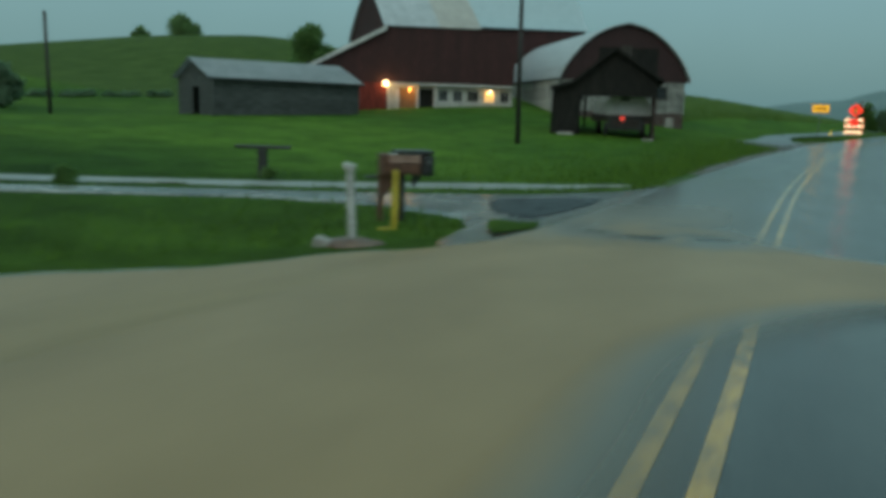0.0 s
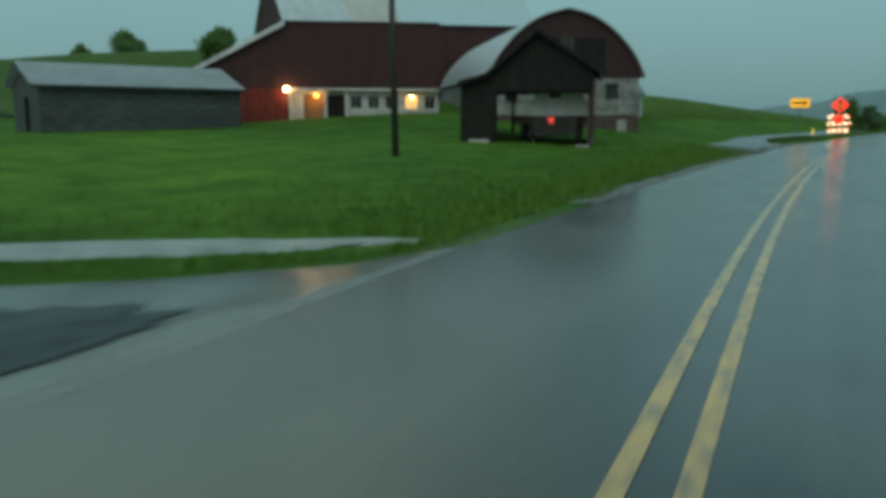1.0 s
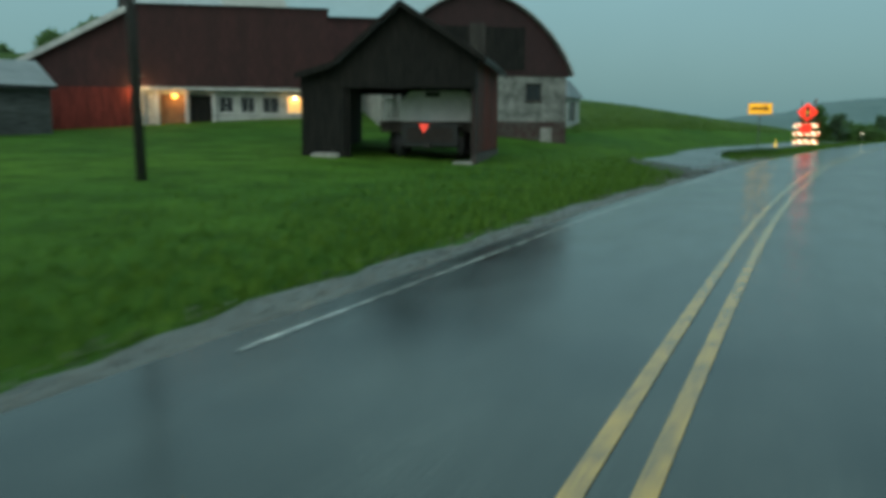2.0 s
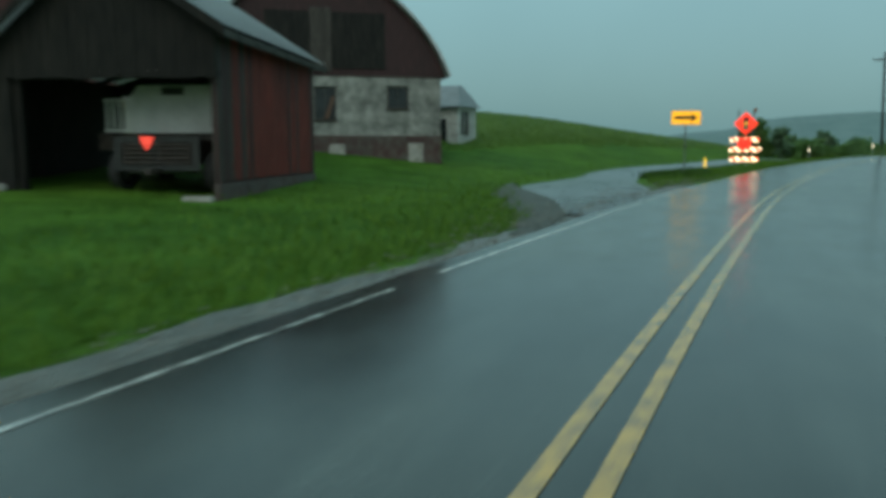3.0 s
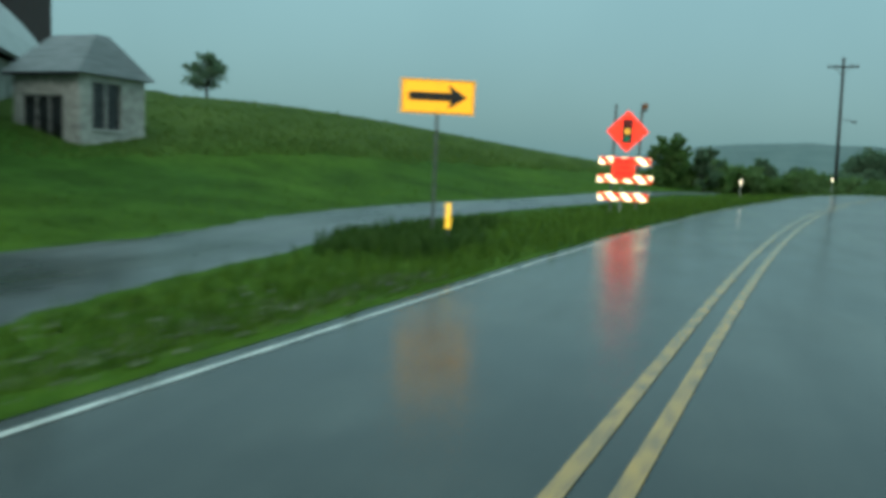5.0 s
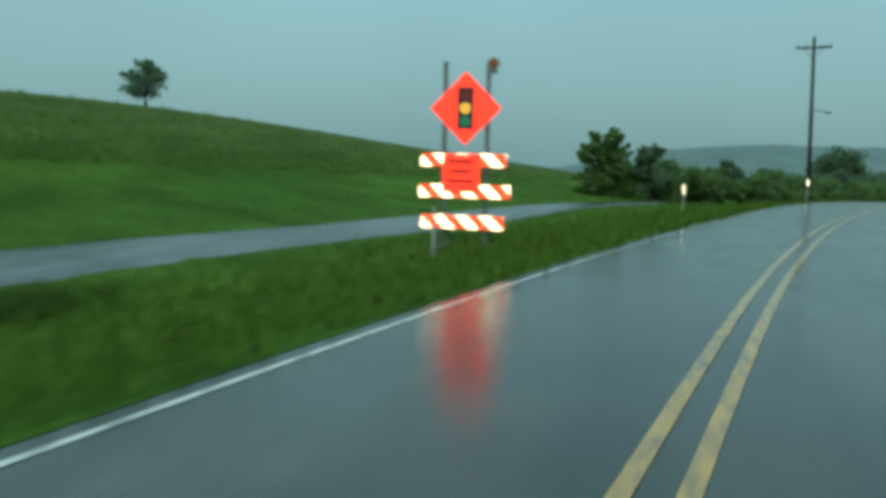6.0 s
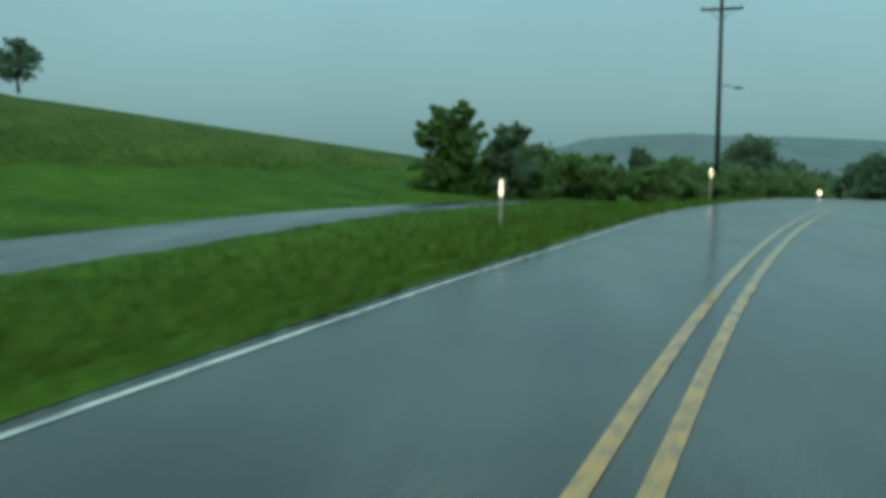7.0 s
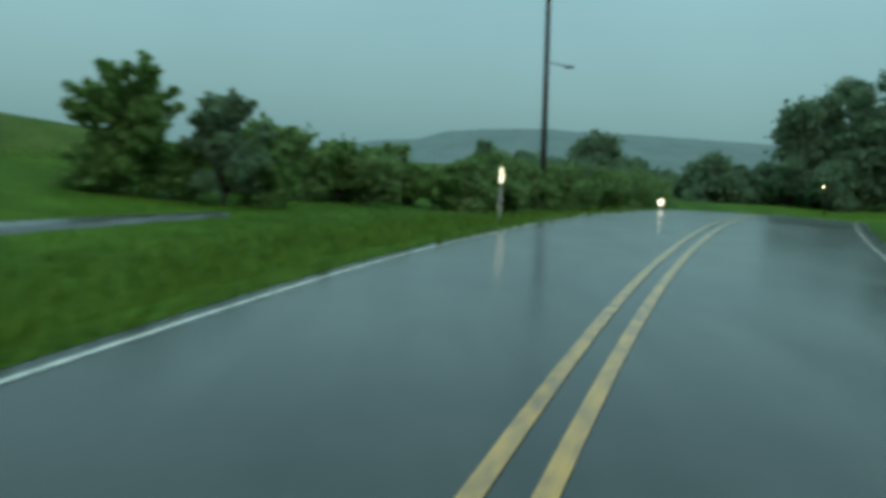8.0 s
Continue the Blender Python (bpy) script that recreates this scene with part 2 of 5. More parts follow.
BRIGHT_ROOF = boards("bare_metal_roof", (0.3, 0.36, 0.37), (0.4, 0.47, 0.48), 0.3, "X", (0.3, 0.45), 0.25, 0.25, 0.9, 0.5)
RUST_ROOF = boards("rust_stained_roof", (0.34, 0.31, 0.27), (0.48, 0.44, 0.39), 0.3, "X", (0.4, 0.6), 0.1, 0.35, 0.8)
GREY_ROOF = boards("slate_grey_roof", (0.15, 0.17, 0.175), (0.25, 0.27, 0.28), 0.25, "Z", (0.35, 0.55), 0.0, 0.4, specular=0.5)
GLASS_DARK = surface("dark_window_glass", (0.012, 0.014, 0.015), (0.03, 0.034, 0.036), 1, 0.5, (0.05, 0.12), bump=0)
GLASS_LIT = glow("lit_window_glass", (1.0, 0.6, 0.22), 0.5)
WOOD_DOOR = surface("brown_door", (0.16, 0.075, 0.03), (0.3, 0.15, 0.06), 5, 0.8, (0.5, 0.7), stretch=(4, 4, 0.5))
POLE_WOOD = surface("creosote_pole", (0.02, 0.017, 0.015), (0.055, 0.048, 0.042), 7, 0.8, (0.7, 0.9), stretch=(4, 4, 0.4))
POST_WHITE = surface("white_post_paint", (0.38, 0.38, 0.36), (0.62, 0.62, 0.59), 9, 1.5, (0.45, 0.7))
POST_YELLOW = surface("yellow_post_paint", (0.42, 0.32, 0.02), (0.62, 0.48, 0.05), 7, 1.5, (0.4, 0.6))
MAIL_BROWN = surface("brown_mailbox_wood", (0.07, 0.028, 0.014), (0.17, 0.075, 0.04), 6, 1, (0.5, 0.75), stretch=(4, 4, 1))
MAIL_PALE = surface("faded_pink_panel", (0.34, 0.2, 0.15), (0.48, 0.3, 0.23), 6, 1, (0.5, 0.7))
BLACK = surface("black_paint", (0.012, 0.013, 0.013), (0.03, 0.032, 0.032), 6, 1, (0.35, 0.6))
STEEL = surface("dull_steel", (0.14, 0.15, 0.15), (0.26, 0.27, 0.27), 10, 1, (0.35, 0.55), 0.7)
RUBBER = surface("tyre_rubber", (0.012, 0.012, 0.012), (0.03, 0.03, 0.03), 12, 2, (0.7, 0.9))
WAGON_WHITE = surface("dirty_white_panel", (0.7, 0.71, 0.69), (0.86, 0.86, 0.84), 3, 0.7, (0.3, 0.5), patch_dark=0.78)
IRON = surface("rusty_iron", (0.03, 0.024, 0.02), (0.08, 0.06, 0.05), 6, 0.8, (0.5, 0.8), 0.2)
MUD_RED = surface("reddish_mud", (0.09, 0.045, 0.028), (0.17, 0.095, 0.06), 9, 1.5, (0.35, 0.6), bump=0.6, depth=0.02)
CONCRETE = surface("pale_concrete", (0.25, 0.23, 0.2), (0.42, 0.39, 0.35), 5, 1, (0.6, 0.9), bump=0.5)
# sheeting and reflectors: their own glow stands in for headlamp light sent back
SHEET_YELLOW = glow("retroreflective_yellow_glow", (1.0, 0.42, 0.015), 1.0, (0.75, 0.42, 0.02))
SHEET_ORANGE = glow("retroreflective_orange_glow", (1.0, 0.03, 0.014), 1.3, (0.75, 0.06, 0.02))
SHEET_WHITE = glow("retroreflective_white_glow", (1.0, 0.76, 0.4), 3.0, (0.75, 0.72, 0.66))
SHEET_STRIPE = glow("retroreflective_stripe_glow", (1.0, 0.1, 0.03), 0.9, (0.7, 0.08, 0.03))
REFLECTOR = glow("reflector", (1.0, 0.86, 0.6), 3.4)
REFLECTOR_AMBER = glow("amber_reflector_glow", (1.0, 0.6, 0.05), 1.3, (0.6, 0.4, 0.03))
EMBLEM = glow("slow_vehicle_emblem", (1.0, 0.08, 0.05), 0.8)
LAMP_GLASS = glow("barn_lamp", (1.0, 0.72, 0.34), 30.0)
LAMP_AMBER = glow("amber_bulb", (1.0, 0.5, 0.12), 7.0)
LENS_AMBER = surface("amber_lens", (0.3, 0.09, 0.03), (0.42, 0.14, 0.04), 6, 2, (0.15, 0.25), bump=0)
SIG_RED = surface("sign_red", (0.24, 0.02, 0.02), (0.3, 0.03, 0.025), 8, 2, (0.4, 0.5), bump=0)
# discs given a faint glow in place of returned headlamp light
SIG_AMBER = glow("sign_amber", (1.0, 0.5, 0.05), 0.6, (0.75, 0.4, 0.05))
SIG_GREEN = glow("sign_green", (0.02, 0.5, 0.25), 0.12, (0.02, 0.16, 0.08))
# rain haze is put into the ridge's colour, paler and bluer than woods
RIDGE = surface("hazed_woods", (0.10, 0.155, 0.15), (0.135, 0.19, 0.18), 0.03, 0.008, (0.9, 1.0), bump=0.3, depth=3.0, patch_dark=0.85)


# ---------------------------------------------------------------- building blocks
def mesh_of(name, bm):
    bm.normal_update()
    me = bpy.data.meshes.new(name)
    bm.to_mesh(me)
    bm.free()
    return me


def part(name, bm, material, parent=None, label="", smooth=False):
    me = mesh_of(name, bm)
    me.materials.append(material)
    if smooth:
        me.polygons.foreach_set("use_smooth", [True] * len(me.polygons))
    ob = new(name, me)
    ob.parent = parent
    if label:
        ob["label"] = label
    return ob


def thing(name, m, label, category, group="", kind=""):
    ob = new(name)
    ob.matrix_world = m
    ob.empty_display_size = 0.3
    return tagged(ob, label, category, group, kind)


def box(bm, x0, x1, y0, y1, z0, z1, bevel=0.0):
    vs = [bm.verts.new((x, y, z)) for z in (z0, z1) for x, y in ((x0, y0), (x1, y0), (x1, y1), (x0, y1))]
    fs = [bm.faces.new([vs[i] for i in f]) for f in
          ((3, 2, 1, 0), (4, 5, 6, 7), (0, 1, 5, 4), (1, 2, 6, 5), (2, 3, 7, 6), (3, 0, 4, 7))]
    if bevel:
        bmesh.ops.bevel(bm, geom=list({e for f in fs for e in f.edges}), offset=bevel, segments=2, affect="EDGES", profile=0.6)
    return bm


def boxed(*dims, bevel=0.01):
    return box(bmesh.new(), *dims, bevel=bevel)


def prism(outline, y0, y1):
    """An outline in x and z, drawn out from y0 to y1."""
    bm = bmesh.new()
    a = [bm.verts.new((x, y0, z)) for x, z in outline]
    b = [bm.verts.new((x, y1, z)) for x, z in outline]
    bm.faces.new(a)
    bm.faces.new(list(reversed(b)))
    for i in range(len(a)):
        j = (i + 1) % len(a)
        bm.faces.new((a[j], a[i], b[i], b[j]))
    bmesh.ops.recalc_face_normals(bm, faces=bm.faces)
    return bm


def tube(p, q, r0, r1=None, seg=10, bm=None):
    bm = bm or bmesh.new()
    p, q = Vector(p), Vector(q)
    r1 = r0 if r1 is None else r1
    turn = (q - p).to_track_quat("Z", "Y").to_matrix().to_4x4()
    bmesh.ops.create_cone(bm, cap_ends=True, segments=seg, radius1=r0, radius2=r1, depth=(q - p).length,
                          matrix=Matrix.Translation((p + q) / 2) @ turn)
    return bm


def wall_with_holes(x0, x1, z0, z1, y0, y1, holes):
    """A wall in the x-z plane, y0 to y1 thick, with rectangular holes (x0, x1, z0, z1) through it."""
    xs = sorted({x0, x1, *[v for h in holes for v in h[:2]]})
    zs = sorted({z0, z1, *[v for h in holes for v in h[2:]]})
    bm = bmesh.new()
    inside = lambda x, z: any(h[0] < x < h[1] and h[2] < z < h[3] for h in holes)
    solid = lambda i, j: 0 <= i < len(xs) - 1 and 0 <= j < len(zs) - 1 and not inside((xs[i] + xs[i + 1]) / 2, (zs[j] + zs[j + 1]) / 2)
    quad = lambda *c: bm.faces.new([bm.verts.new(v) for v in c])
    for i in range(len(xs) - 1):
        for j in range(len(zs) - 1):
            if not solid(i, j):
                continue
            a, b, c, d = xs[i], xs[i + 1], zs[j], zs[j + 1]
            quad((a, y0, c), (b, y0, c), (b, y0, d), (a, y0, d))
            quad((b, y1, c), (a, y1, c), (a, y1, d), (b, y1, d))
            if not solid(i - 1, j):
                quad((a, y1, c), (a, y0, c), (a, y0, d), (a, y1, d))
            if not solid(i + 1, j):
                quad((b, y0, c), (b, y1, c), (b, y1, d), (b, y0, d))
            if not solid(i, j - 1):
                quad((a, y1, c), (b, y1, c), (b, y0, c), (a, y0, c))
            if not solid(i, j + 1):
                quad((a, y0, d), (b, y0, d), (b, y1, d), (a, y1, d))
    bmesh.ops.remove_doubles(bm, verts=bm.verts, dist=0.001)
    return bm


def window(parent, x0, x1, z0, z1, y, glass, panes=2, depth=0.1, wood=None):
    """Frame, sill and panes in a hole of a wall whose outer face is at y."""
    f = 0.07
    frame_bm = wall_with_holes(x0, x1, z0, z1, y + 0.02, y + depth, [(x0 + f, x1 - f, z0 + f, z1 - f)])
    w = part("window", frame_bm, wood or TRIM, parent)
    part("sill", boxed(x0 - 0.08, x1 + 0.08, y - 0.08, y + 0.03, z0 - 0.07, z0, bevel=0.008), wood or TRIM, w)
    step = (x1 - x0 - 2 * f) / panes
    for k in range(panes):
        a = x0 + f + k * step
        part("pane", boxed(a + 0.015, a + step - 0.015, y + 0.05, y + 0.065, z0 + f, z1 - f, bevel=0), glass, w)
        if k:
            part("mullion", boxed(a - 0.02, a + 0.02, y + 0.03, y + 0.08, z0 + f, z1 - f, bevel=0), wood or TRIM, w)
    return w


# ---------------------------------------------------------------- lie of the land
KNOT_Y = np.arange(-20, 131, 10.0)
KNOT_X = np.array([0.18, 0, 0, 0.27, 0.83, 1.77, 2.99, 4.65, 6.62, 9.03, 12.11, 16.06, 20.99, 26.89, 33.76, 41.3])
KNOT_Z = np.array([0.48, 0.05, -0.01, -0.08, -0.07, -0.03, 0.05, 0.1, 0.22, 0.33, 0.48, 0.62, 0.6, 0.25, -0.5, -1.5])


def along(values, y):
    """A smooth curve through the values at the knots, straight on past both ends."""
    y = np.asarray(y, float)
    u = np.clip((y + 20) / 10, 0, len(values) - 1.001)
    i = u.astype(int)
    u = u - i
    v = lambda k: values[np.clip(k, 0, len(values) - 1)]
    a, b, c, d = v(i - 1), v(i), v(i + 1), v(i + 2)
    c_in = b + 0.5 * u * (c - a + u * (2 * a - 5 * b + 4 * c - d + u * (3 * (b - c) + d - a)))
    past = (values[-1] - values[-2]) / 10
    return c_in + np.clip(y - KNOT_Y[-1], 0, None) * past


centre_x = lambda y: along(KNOT_X, y)
road_z = lambda y: along(KNOT_Z, np.minimum(y, 150))


def road_off(x, y):
    """How far a place lies to the right of the yellow lines."""
    slope = (centre_x(np.asarray(y) + 0.5) - centre_x(np.asarray(y) - 0.5))
    return (np.asarray(x) - centre_x(y)) / np.sqrt(1 + slope**2)


def smooth(v, a, b):
    t = np.clip((np.asarray(v, float) - a) / (b - a), 0, 1)
    return t * t * (3 - 2 * t)


def bump_at(x, y, cx, cy, sx, sy, turn, h):
    c, s = math.cos(turn), math.sin(turn)
    a, b = (x - cx) * c + (y - cy) * s, -(x - cx) * s + (y - cy) * c
    return h * np.exp(-0.5 * (a / sx) ** 2 - 0.5 * (b / sy) ** 2)


def land(x, y):
    """The ground's height: road bed, ditch, farm yard, the near spur and the hills behind it."""
    x, y = np.asarray(x, float), np.asarray(y, float)
    z = bump_at(x, y, -27.0, 104.6, 20, 47, -0.138, 4.95)
    z += bump_at(x, y, -17, 83, 6, 11, 0, 0.65)
    z -= bump_at(x, y, -15, 65.5, 4, 5, 0, 0.7)
    z += bump_at(x, y, -160, 196, 37, 71, 0.12, 23.7)
    z += bump_at(x, y, -225, 74, 55, 60, 0.14, 8.8)
    z += bump_at(x, y, -138, 281, 41, 30, -0.05, 14.5)
    z -= bump_at(x, y, -30, 40, 25, 20, 0, 0.8)
    z -= bump_at(x, y, -14, 2, 10, 22, 0, 0.55)
    z -= 5.0 * smooth(y, 112, 260)
    z += 0.08 * np.sin(x * 0.21 + 1.3) * np.sin(y * 0.17)
    off = np.abs(road_off(x, y))
    w = smooth(off, np.interp(y, [20, 50], [3.1, 8.0]), np.interp(y, [15, 50], [7.0, 27.0]))
    near = road_z(y) - 0.07 - 0.12 * smooth(off, 3.1, 4.5) + np.where(off < 3.3, -0.03, 0)
    near = near - 0.3 * smooth(off, 4, 9) * smooth(y, 40, 60)
    return near * (1 - w) + z * w


def spread(lo, hi, dense_lo, dense_hi, step, grow=1.22):
    out, v, s = list(np.arange(dense_lo, dense_hi + 0.01, step)), dense_hi, step
    while v < hi:
        s *= grow
        v += s
        out.append(v)
    v, s = dense_lo, step
    while v > lo:
        s *= grow
        v -= s
        out.insert(0, v)
    return np.array(out)


def sheet(name, xs, ys, height, material):
    X, Y = np.meshgrid(xs, ys)
    Z = height(X, Y)
    n, m = len(xs), len(ys)
    verts = np.stack([X.ravel(), Y.ravel(), Z.ravel()], 1).tolist()
    faces = [(j * n + i, j * n + i + 1, (j + 1) * n + i + 1, (j + 1) * n + i) for j in range(m - 1) for i in range(n - 1)]
    me = bpy.data.meshes.new(name)
    me.from_pydata(verts, [], faces)
    me.polygons.foreach_set("use_smooth", [True] * len(faces))
    me.materials.append(material)
    return new(name, me)


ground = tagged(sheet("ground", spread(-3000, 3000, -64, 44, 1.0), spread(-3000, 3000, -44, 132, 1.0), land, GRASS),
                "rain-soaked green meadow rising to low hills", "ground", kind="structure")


def ribbon(name, y0, y1, off0, off1, lift, material, parent=None, across=2, step=1.0, ragged=0.0):
    """A strip along the road between two distances from its middle."""
    ys = np.arange(y0, y1 + 0.01, step)
    verts, faces = [], []
    for y in ys:
        s = float(centre_x(y + 0.5) - centre_x(y - 0.5))
        k = 1 / math.sqrt(1 + s * s)
        for i in range(across):
            o = off0 + (off1 - off0) * i / (across - 1)
            if o < -2:      # the lane widens on the bend
                o -= 0.4 * float(smooth(y, 80, 92))
            if ragged and i == 0:
                o += ragged * (noise.noise((y * 0.35, off0, 0)) + 0.7 * noise.noise((y * 1.3, off0, 4)))
            verts.append((float(centre_x(y)) + o * k, y - o * s * k, float(road_z(y)) + lift - 0.018 * abs(o)))
    for j in range(len(ys) - 1):
        for i in range(across - 1):
            a = j * across + i
            faces.append((a, a + 1, a + across + 1, a + across))
    me = bpy.data.meshes.new(name)
    me.from_pydata(verts, [], faces)
    me.polygons.foreach_set("use_smooth", [True] * len(faces))
    me.materials.append(material)
    ob = new(name, me)
    ob.parent = parent
    return ob


road = tagged(ribbon("road", -90, 170, -3.15, 3.15, 0.03, ASPHALT, across=9), "wet two-lane asphalt road mirroring the grey sky",
              "road", kind="structure")
for o in (-0.135, 0.135):
    ribbon("yellow_line", -90, 170, o - 0.05, o + 0.05, 0.038, YELLOW_PAINT, road)
for o, y0, y1, paint in ((-2.82, -10.7, -8.2, WHITE_WORN), (-2.8, 9, 25.1, WHITE_THIN), (-2.8, 26.1, 170, WHITE_PAINT), (2.83, -90, 170, WHITE_PAINT)):
    ribbon("edge_line", y0, y1, o - 0.035, o + 0.035, 0.058 if paint is WHITE_WORN else 0.035, paint, road)


def track(name, stations, material, label, lift=0.035, edge=0.12):
    """A draped lane through stations of (x, y, width), with a ragged edge."""
    pts = np.array(stations, float)
    rows = []
    for i in range(len(pts) - 1):
        a, b, c, d = pts[max(i - 1, 0)], pts[i], pts[i + 1], pts[min(i + 2, len(pts) - 1)]
        for u in np.linspace(0, 1, max(3, int(np.linalg.norm(c[:2] - b[:2]) / 0.6)), endpoint=False):
            rows.append(b + 0.5 * u * (c - a + u * (2 * a - 5 * b + 4 * c - d + u * (3 * (b - c) + d - a))))
    rows = np.array(rows + [pts[-1]])
    along_dir = np.gradient(rows[:, :2], axis=0)
    along_dir /= np.linalg.norm(along_dir, axis=1, keepdims=True)
    side = np.stack([along_dir[:, 1], -along_dir[:, 0]], 1)
    verts, faces, n = [], [], 7
    for k, (r, s) in enumerate(zip(rows, side)):
        for i in range(n):
            f = (i / (n - 1) - 0.5) * r[2]
            if i in (0, n - 1):
                f += edge * noise.noise((r[0] * 1.7, r[1] * 1.7, i)) * 2
            p = r[:2] + s * f
            z = float(land(p[0], p[1])) + lift - (lift + 0.03 if i in (0, n - 1) else 0)
            if abs(float(road_off(p[0], p[1]))) < 3.2:
                z = float(road_z(p[1])) - 0.09
            verts.append((p[0], p[1], z))
    for k in range(len(rows) - 1):
        for i in range(n - 1):
            a = k * n + i
            faces.append((a, a + n, a + n + 1, a + 1))
    me = bpy.data.meshes.new(name)
    me.from_pydata(verts, [], faces)
    me.polygons.foreach_set("use_smooth", [True] * len(faces))
    me.materials.append(material)
    return tagged(new(name, me), label, "lane", kind="structure")


def bridge(name, pairs, material, label, lift=0.05, edge=0.15):
    """A draped sheet between two banks, given as pairs of places that face each other."""
    rows = np.array(pairs, float)
    fine = []
    for k in range(len(rows) - 1):
        for u in np.linspace(0, 1, 8, endpoint=False):
            fine.append(rows[k] * (1 - u) + rows[k + 1] * u)
    fine.append(rows[-1])
    verts, faces, n = [], [], 16
    for r in fine:
        for i in range(n):
            p = r[0] + (r[1] - r[0]) * i / (n - 1)
            if i in (0, n - 1):
                p = p + edge * noise.noise((p[0] * 1.5, p[1] * 1.5, i)) * 1.6
            verts.append((p[0], p[1], float(land(p[0], p[1])) + lift - (lift + 0.02 if i in (0, n - 1) else 0)))
    for k in range(len(fine) - 1):
        for i in range(n - 1):
            a = k * n + i
            faces.append((a, a + 1, a + n + 1, a + n))
    me = bpy.data.meshes.new(name)
    me.from_pydata(verts, [], faces)
    me.polygons.foreach_set("use_smooth", [True] * len(faces))
    me.materials.append(material)
    return tagged(new(name, me), label, "driveway", kind="structure")


def soft_rim(mat):
    """Let a patch thin out towards its rim, unevenly."""
    nodes, links = mat.node_tree.nodes, mat.node_tree.links
    at, ad, mr = nodes.new("ShaderNodeAttribute"), nodes.new("ShaderNodeMath"), nodes.new("ShaderNodeMapRange")
    at.attribute_name, ad.operation = "cover", "ADD"
    links.new(at.outputs["Fac"], ad.inputs[0])
    links.new(noise_of(nodes, links, 2.5, 5), ad.inputs[1])
    mr.inputs["From Min"].default_value, mr.inputs["From Max"].default_value = 1.05, 1.5
    links.new(ad.outputs[0], mr.inputs["Value"])
    links.new(mr.outputs[0], nodes["Principled BSDF"].inputs["Alpha"])
    return mat


soft_rim(ASPHALT_DARK)
ASPHALT_DARK.node_tree.nodes["Principled BSDF"].inputs["Specular IOR Level"].default_value = 0.3


def top_of(x, y):
    """Height of the paved surface at a place: the road's crown or the lanes beside it."""
    on_road = abs(float(road_off(x, y))) < 3.15
    return max(float(land(x, y)) + 0.05, float(road_z(y)) + 0.03 - 0.018 * abs(float(road_off(x, y))) if on_road else -99)


def patch(name, outline, material, label, lift=0.008, category="patch", ragged=0.12, mound=0.0):
    """A thin irregular patch on the paving, its rim roughened."""
    pts = np.array(outline, float)
    mid = pts.mean(0)
    rim = []
    for k in range(len(pts)):
        a, b = pts[k], pts[(k + 1) % len(pts)]
        m = max(2, int(np.linalg.norm(b - a) / 0.25))
        for i in range(m):
            p = a + (b - a) * i / m
            d = (p - mid) / max(np.linalg.norm(p - mid), 0.01)
            rim.append(p + d * ragged * 2 * noise.noise((p[0] * 2.3, p[1] * 2.3, 7)))
    fractions = (1, 0.93, 0.84, 0.66, 0.42, 0.2)
    rings = len(fractions)
    verts, faces, n = [], [], len(rim)
    for r, f in enumerate(fractions):
        for p in rim:
            q = mid + (p - mid) * f
            verts.append((q[0], q[1], top_of(*q) + lift * (0.9 if r == 0 else 1) + mound * (1 - f * f)))
    verts.append((mid[0], mid[1], top_of(*mid) + lift + mound))
    for r in range(rings - 1):
        for k in range(n):
            l = (k + 1) % n
            faces.append((r * n + k, r * n + l, (r + 1) * n + l, (r + 1) * n + k))
    faces += [((rings - 1) * n + k, (rings - 1) * n + (k + 1) % n, rings * n) for k in range(n)]
    me = bpy.data.meshes.new(name)
    me.from_pydata(verts, [], faces)
    att = me.attributes.new("cover", "FLOAT", "POINT")
    att.data.foreach_set("value", [(0.2, 0.62)[r] if r < 2 else 1.0 for r in range(rings) for k in range(n)] + [1.0])
    me.polygons.foreach_set("use_smooth", [True] * len(faces))
    me.materials.append(material)
    return tagged(new(name, me), label, category, kind="structure")


bridge("driveway_1", [((-3.0, -13), (-3.0, 1.6)), ((-3.6, -13), (-3.4, 0.2)), ((-4.4, -12.8), (-4.3, -0.5)), ((-4.95, -11.2), (-5.0, -1.1)),
                      ((-5.15, -9.7), (-6.0, -1.75)), ((-5.7, -8.4), (-7.3, -2.6)), ((-6.9, -7.6), (-8.7, -3.6)), ((-8.5, -7.1), (-10.2, -4.6)),
                      ((-11.5, -7.5), (-13, -6.5)), ((-16.6, -10.8), (-17.6, -10)), ((-25, -15.8), (-26, -15)), ((-37, -23), (-38, -22.2))], DRIVE,
       "wet muddy asphalt farm driveway with dark patches")
patch("driveway_patch_1", [(-4.35, -8.6), (-5.3, -7.5), (-6.05, -6.5), (-6.6, -5.2), (-6.8, -4.1), (-5.6, -3.55), (-4.1, -3.4), (-3.75, -4.6), (-3.95, -6.4)],
      ASPHALT_DARK, "dark fresh asphalt patch on the driveway", 0.016, "asphalt patch", 0.2)
track("gravel_strip", [(-4.3, 1.0, 0.3), (-5.4, 0.85, 1.1), (-6.6, 0.5, 1.6), (-7.9, 0.0, 2.0), (-9.6, -1.05, 2.2), (-11.9, -3.0, 1.9), (-15.9, -6.2, 1.4), (-19.4, -8.8, 1.3),
                       (-34, -19, 1.1)], GRAVEL_PALE, "pale wet gravel strip beside the driveway", 0.04, 0.3)
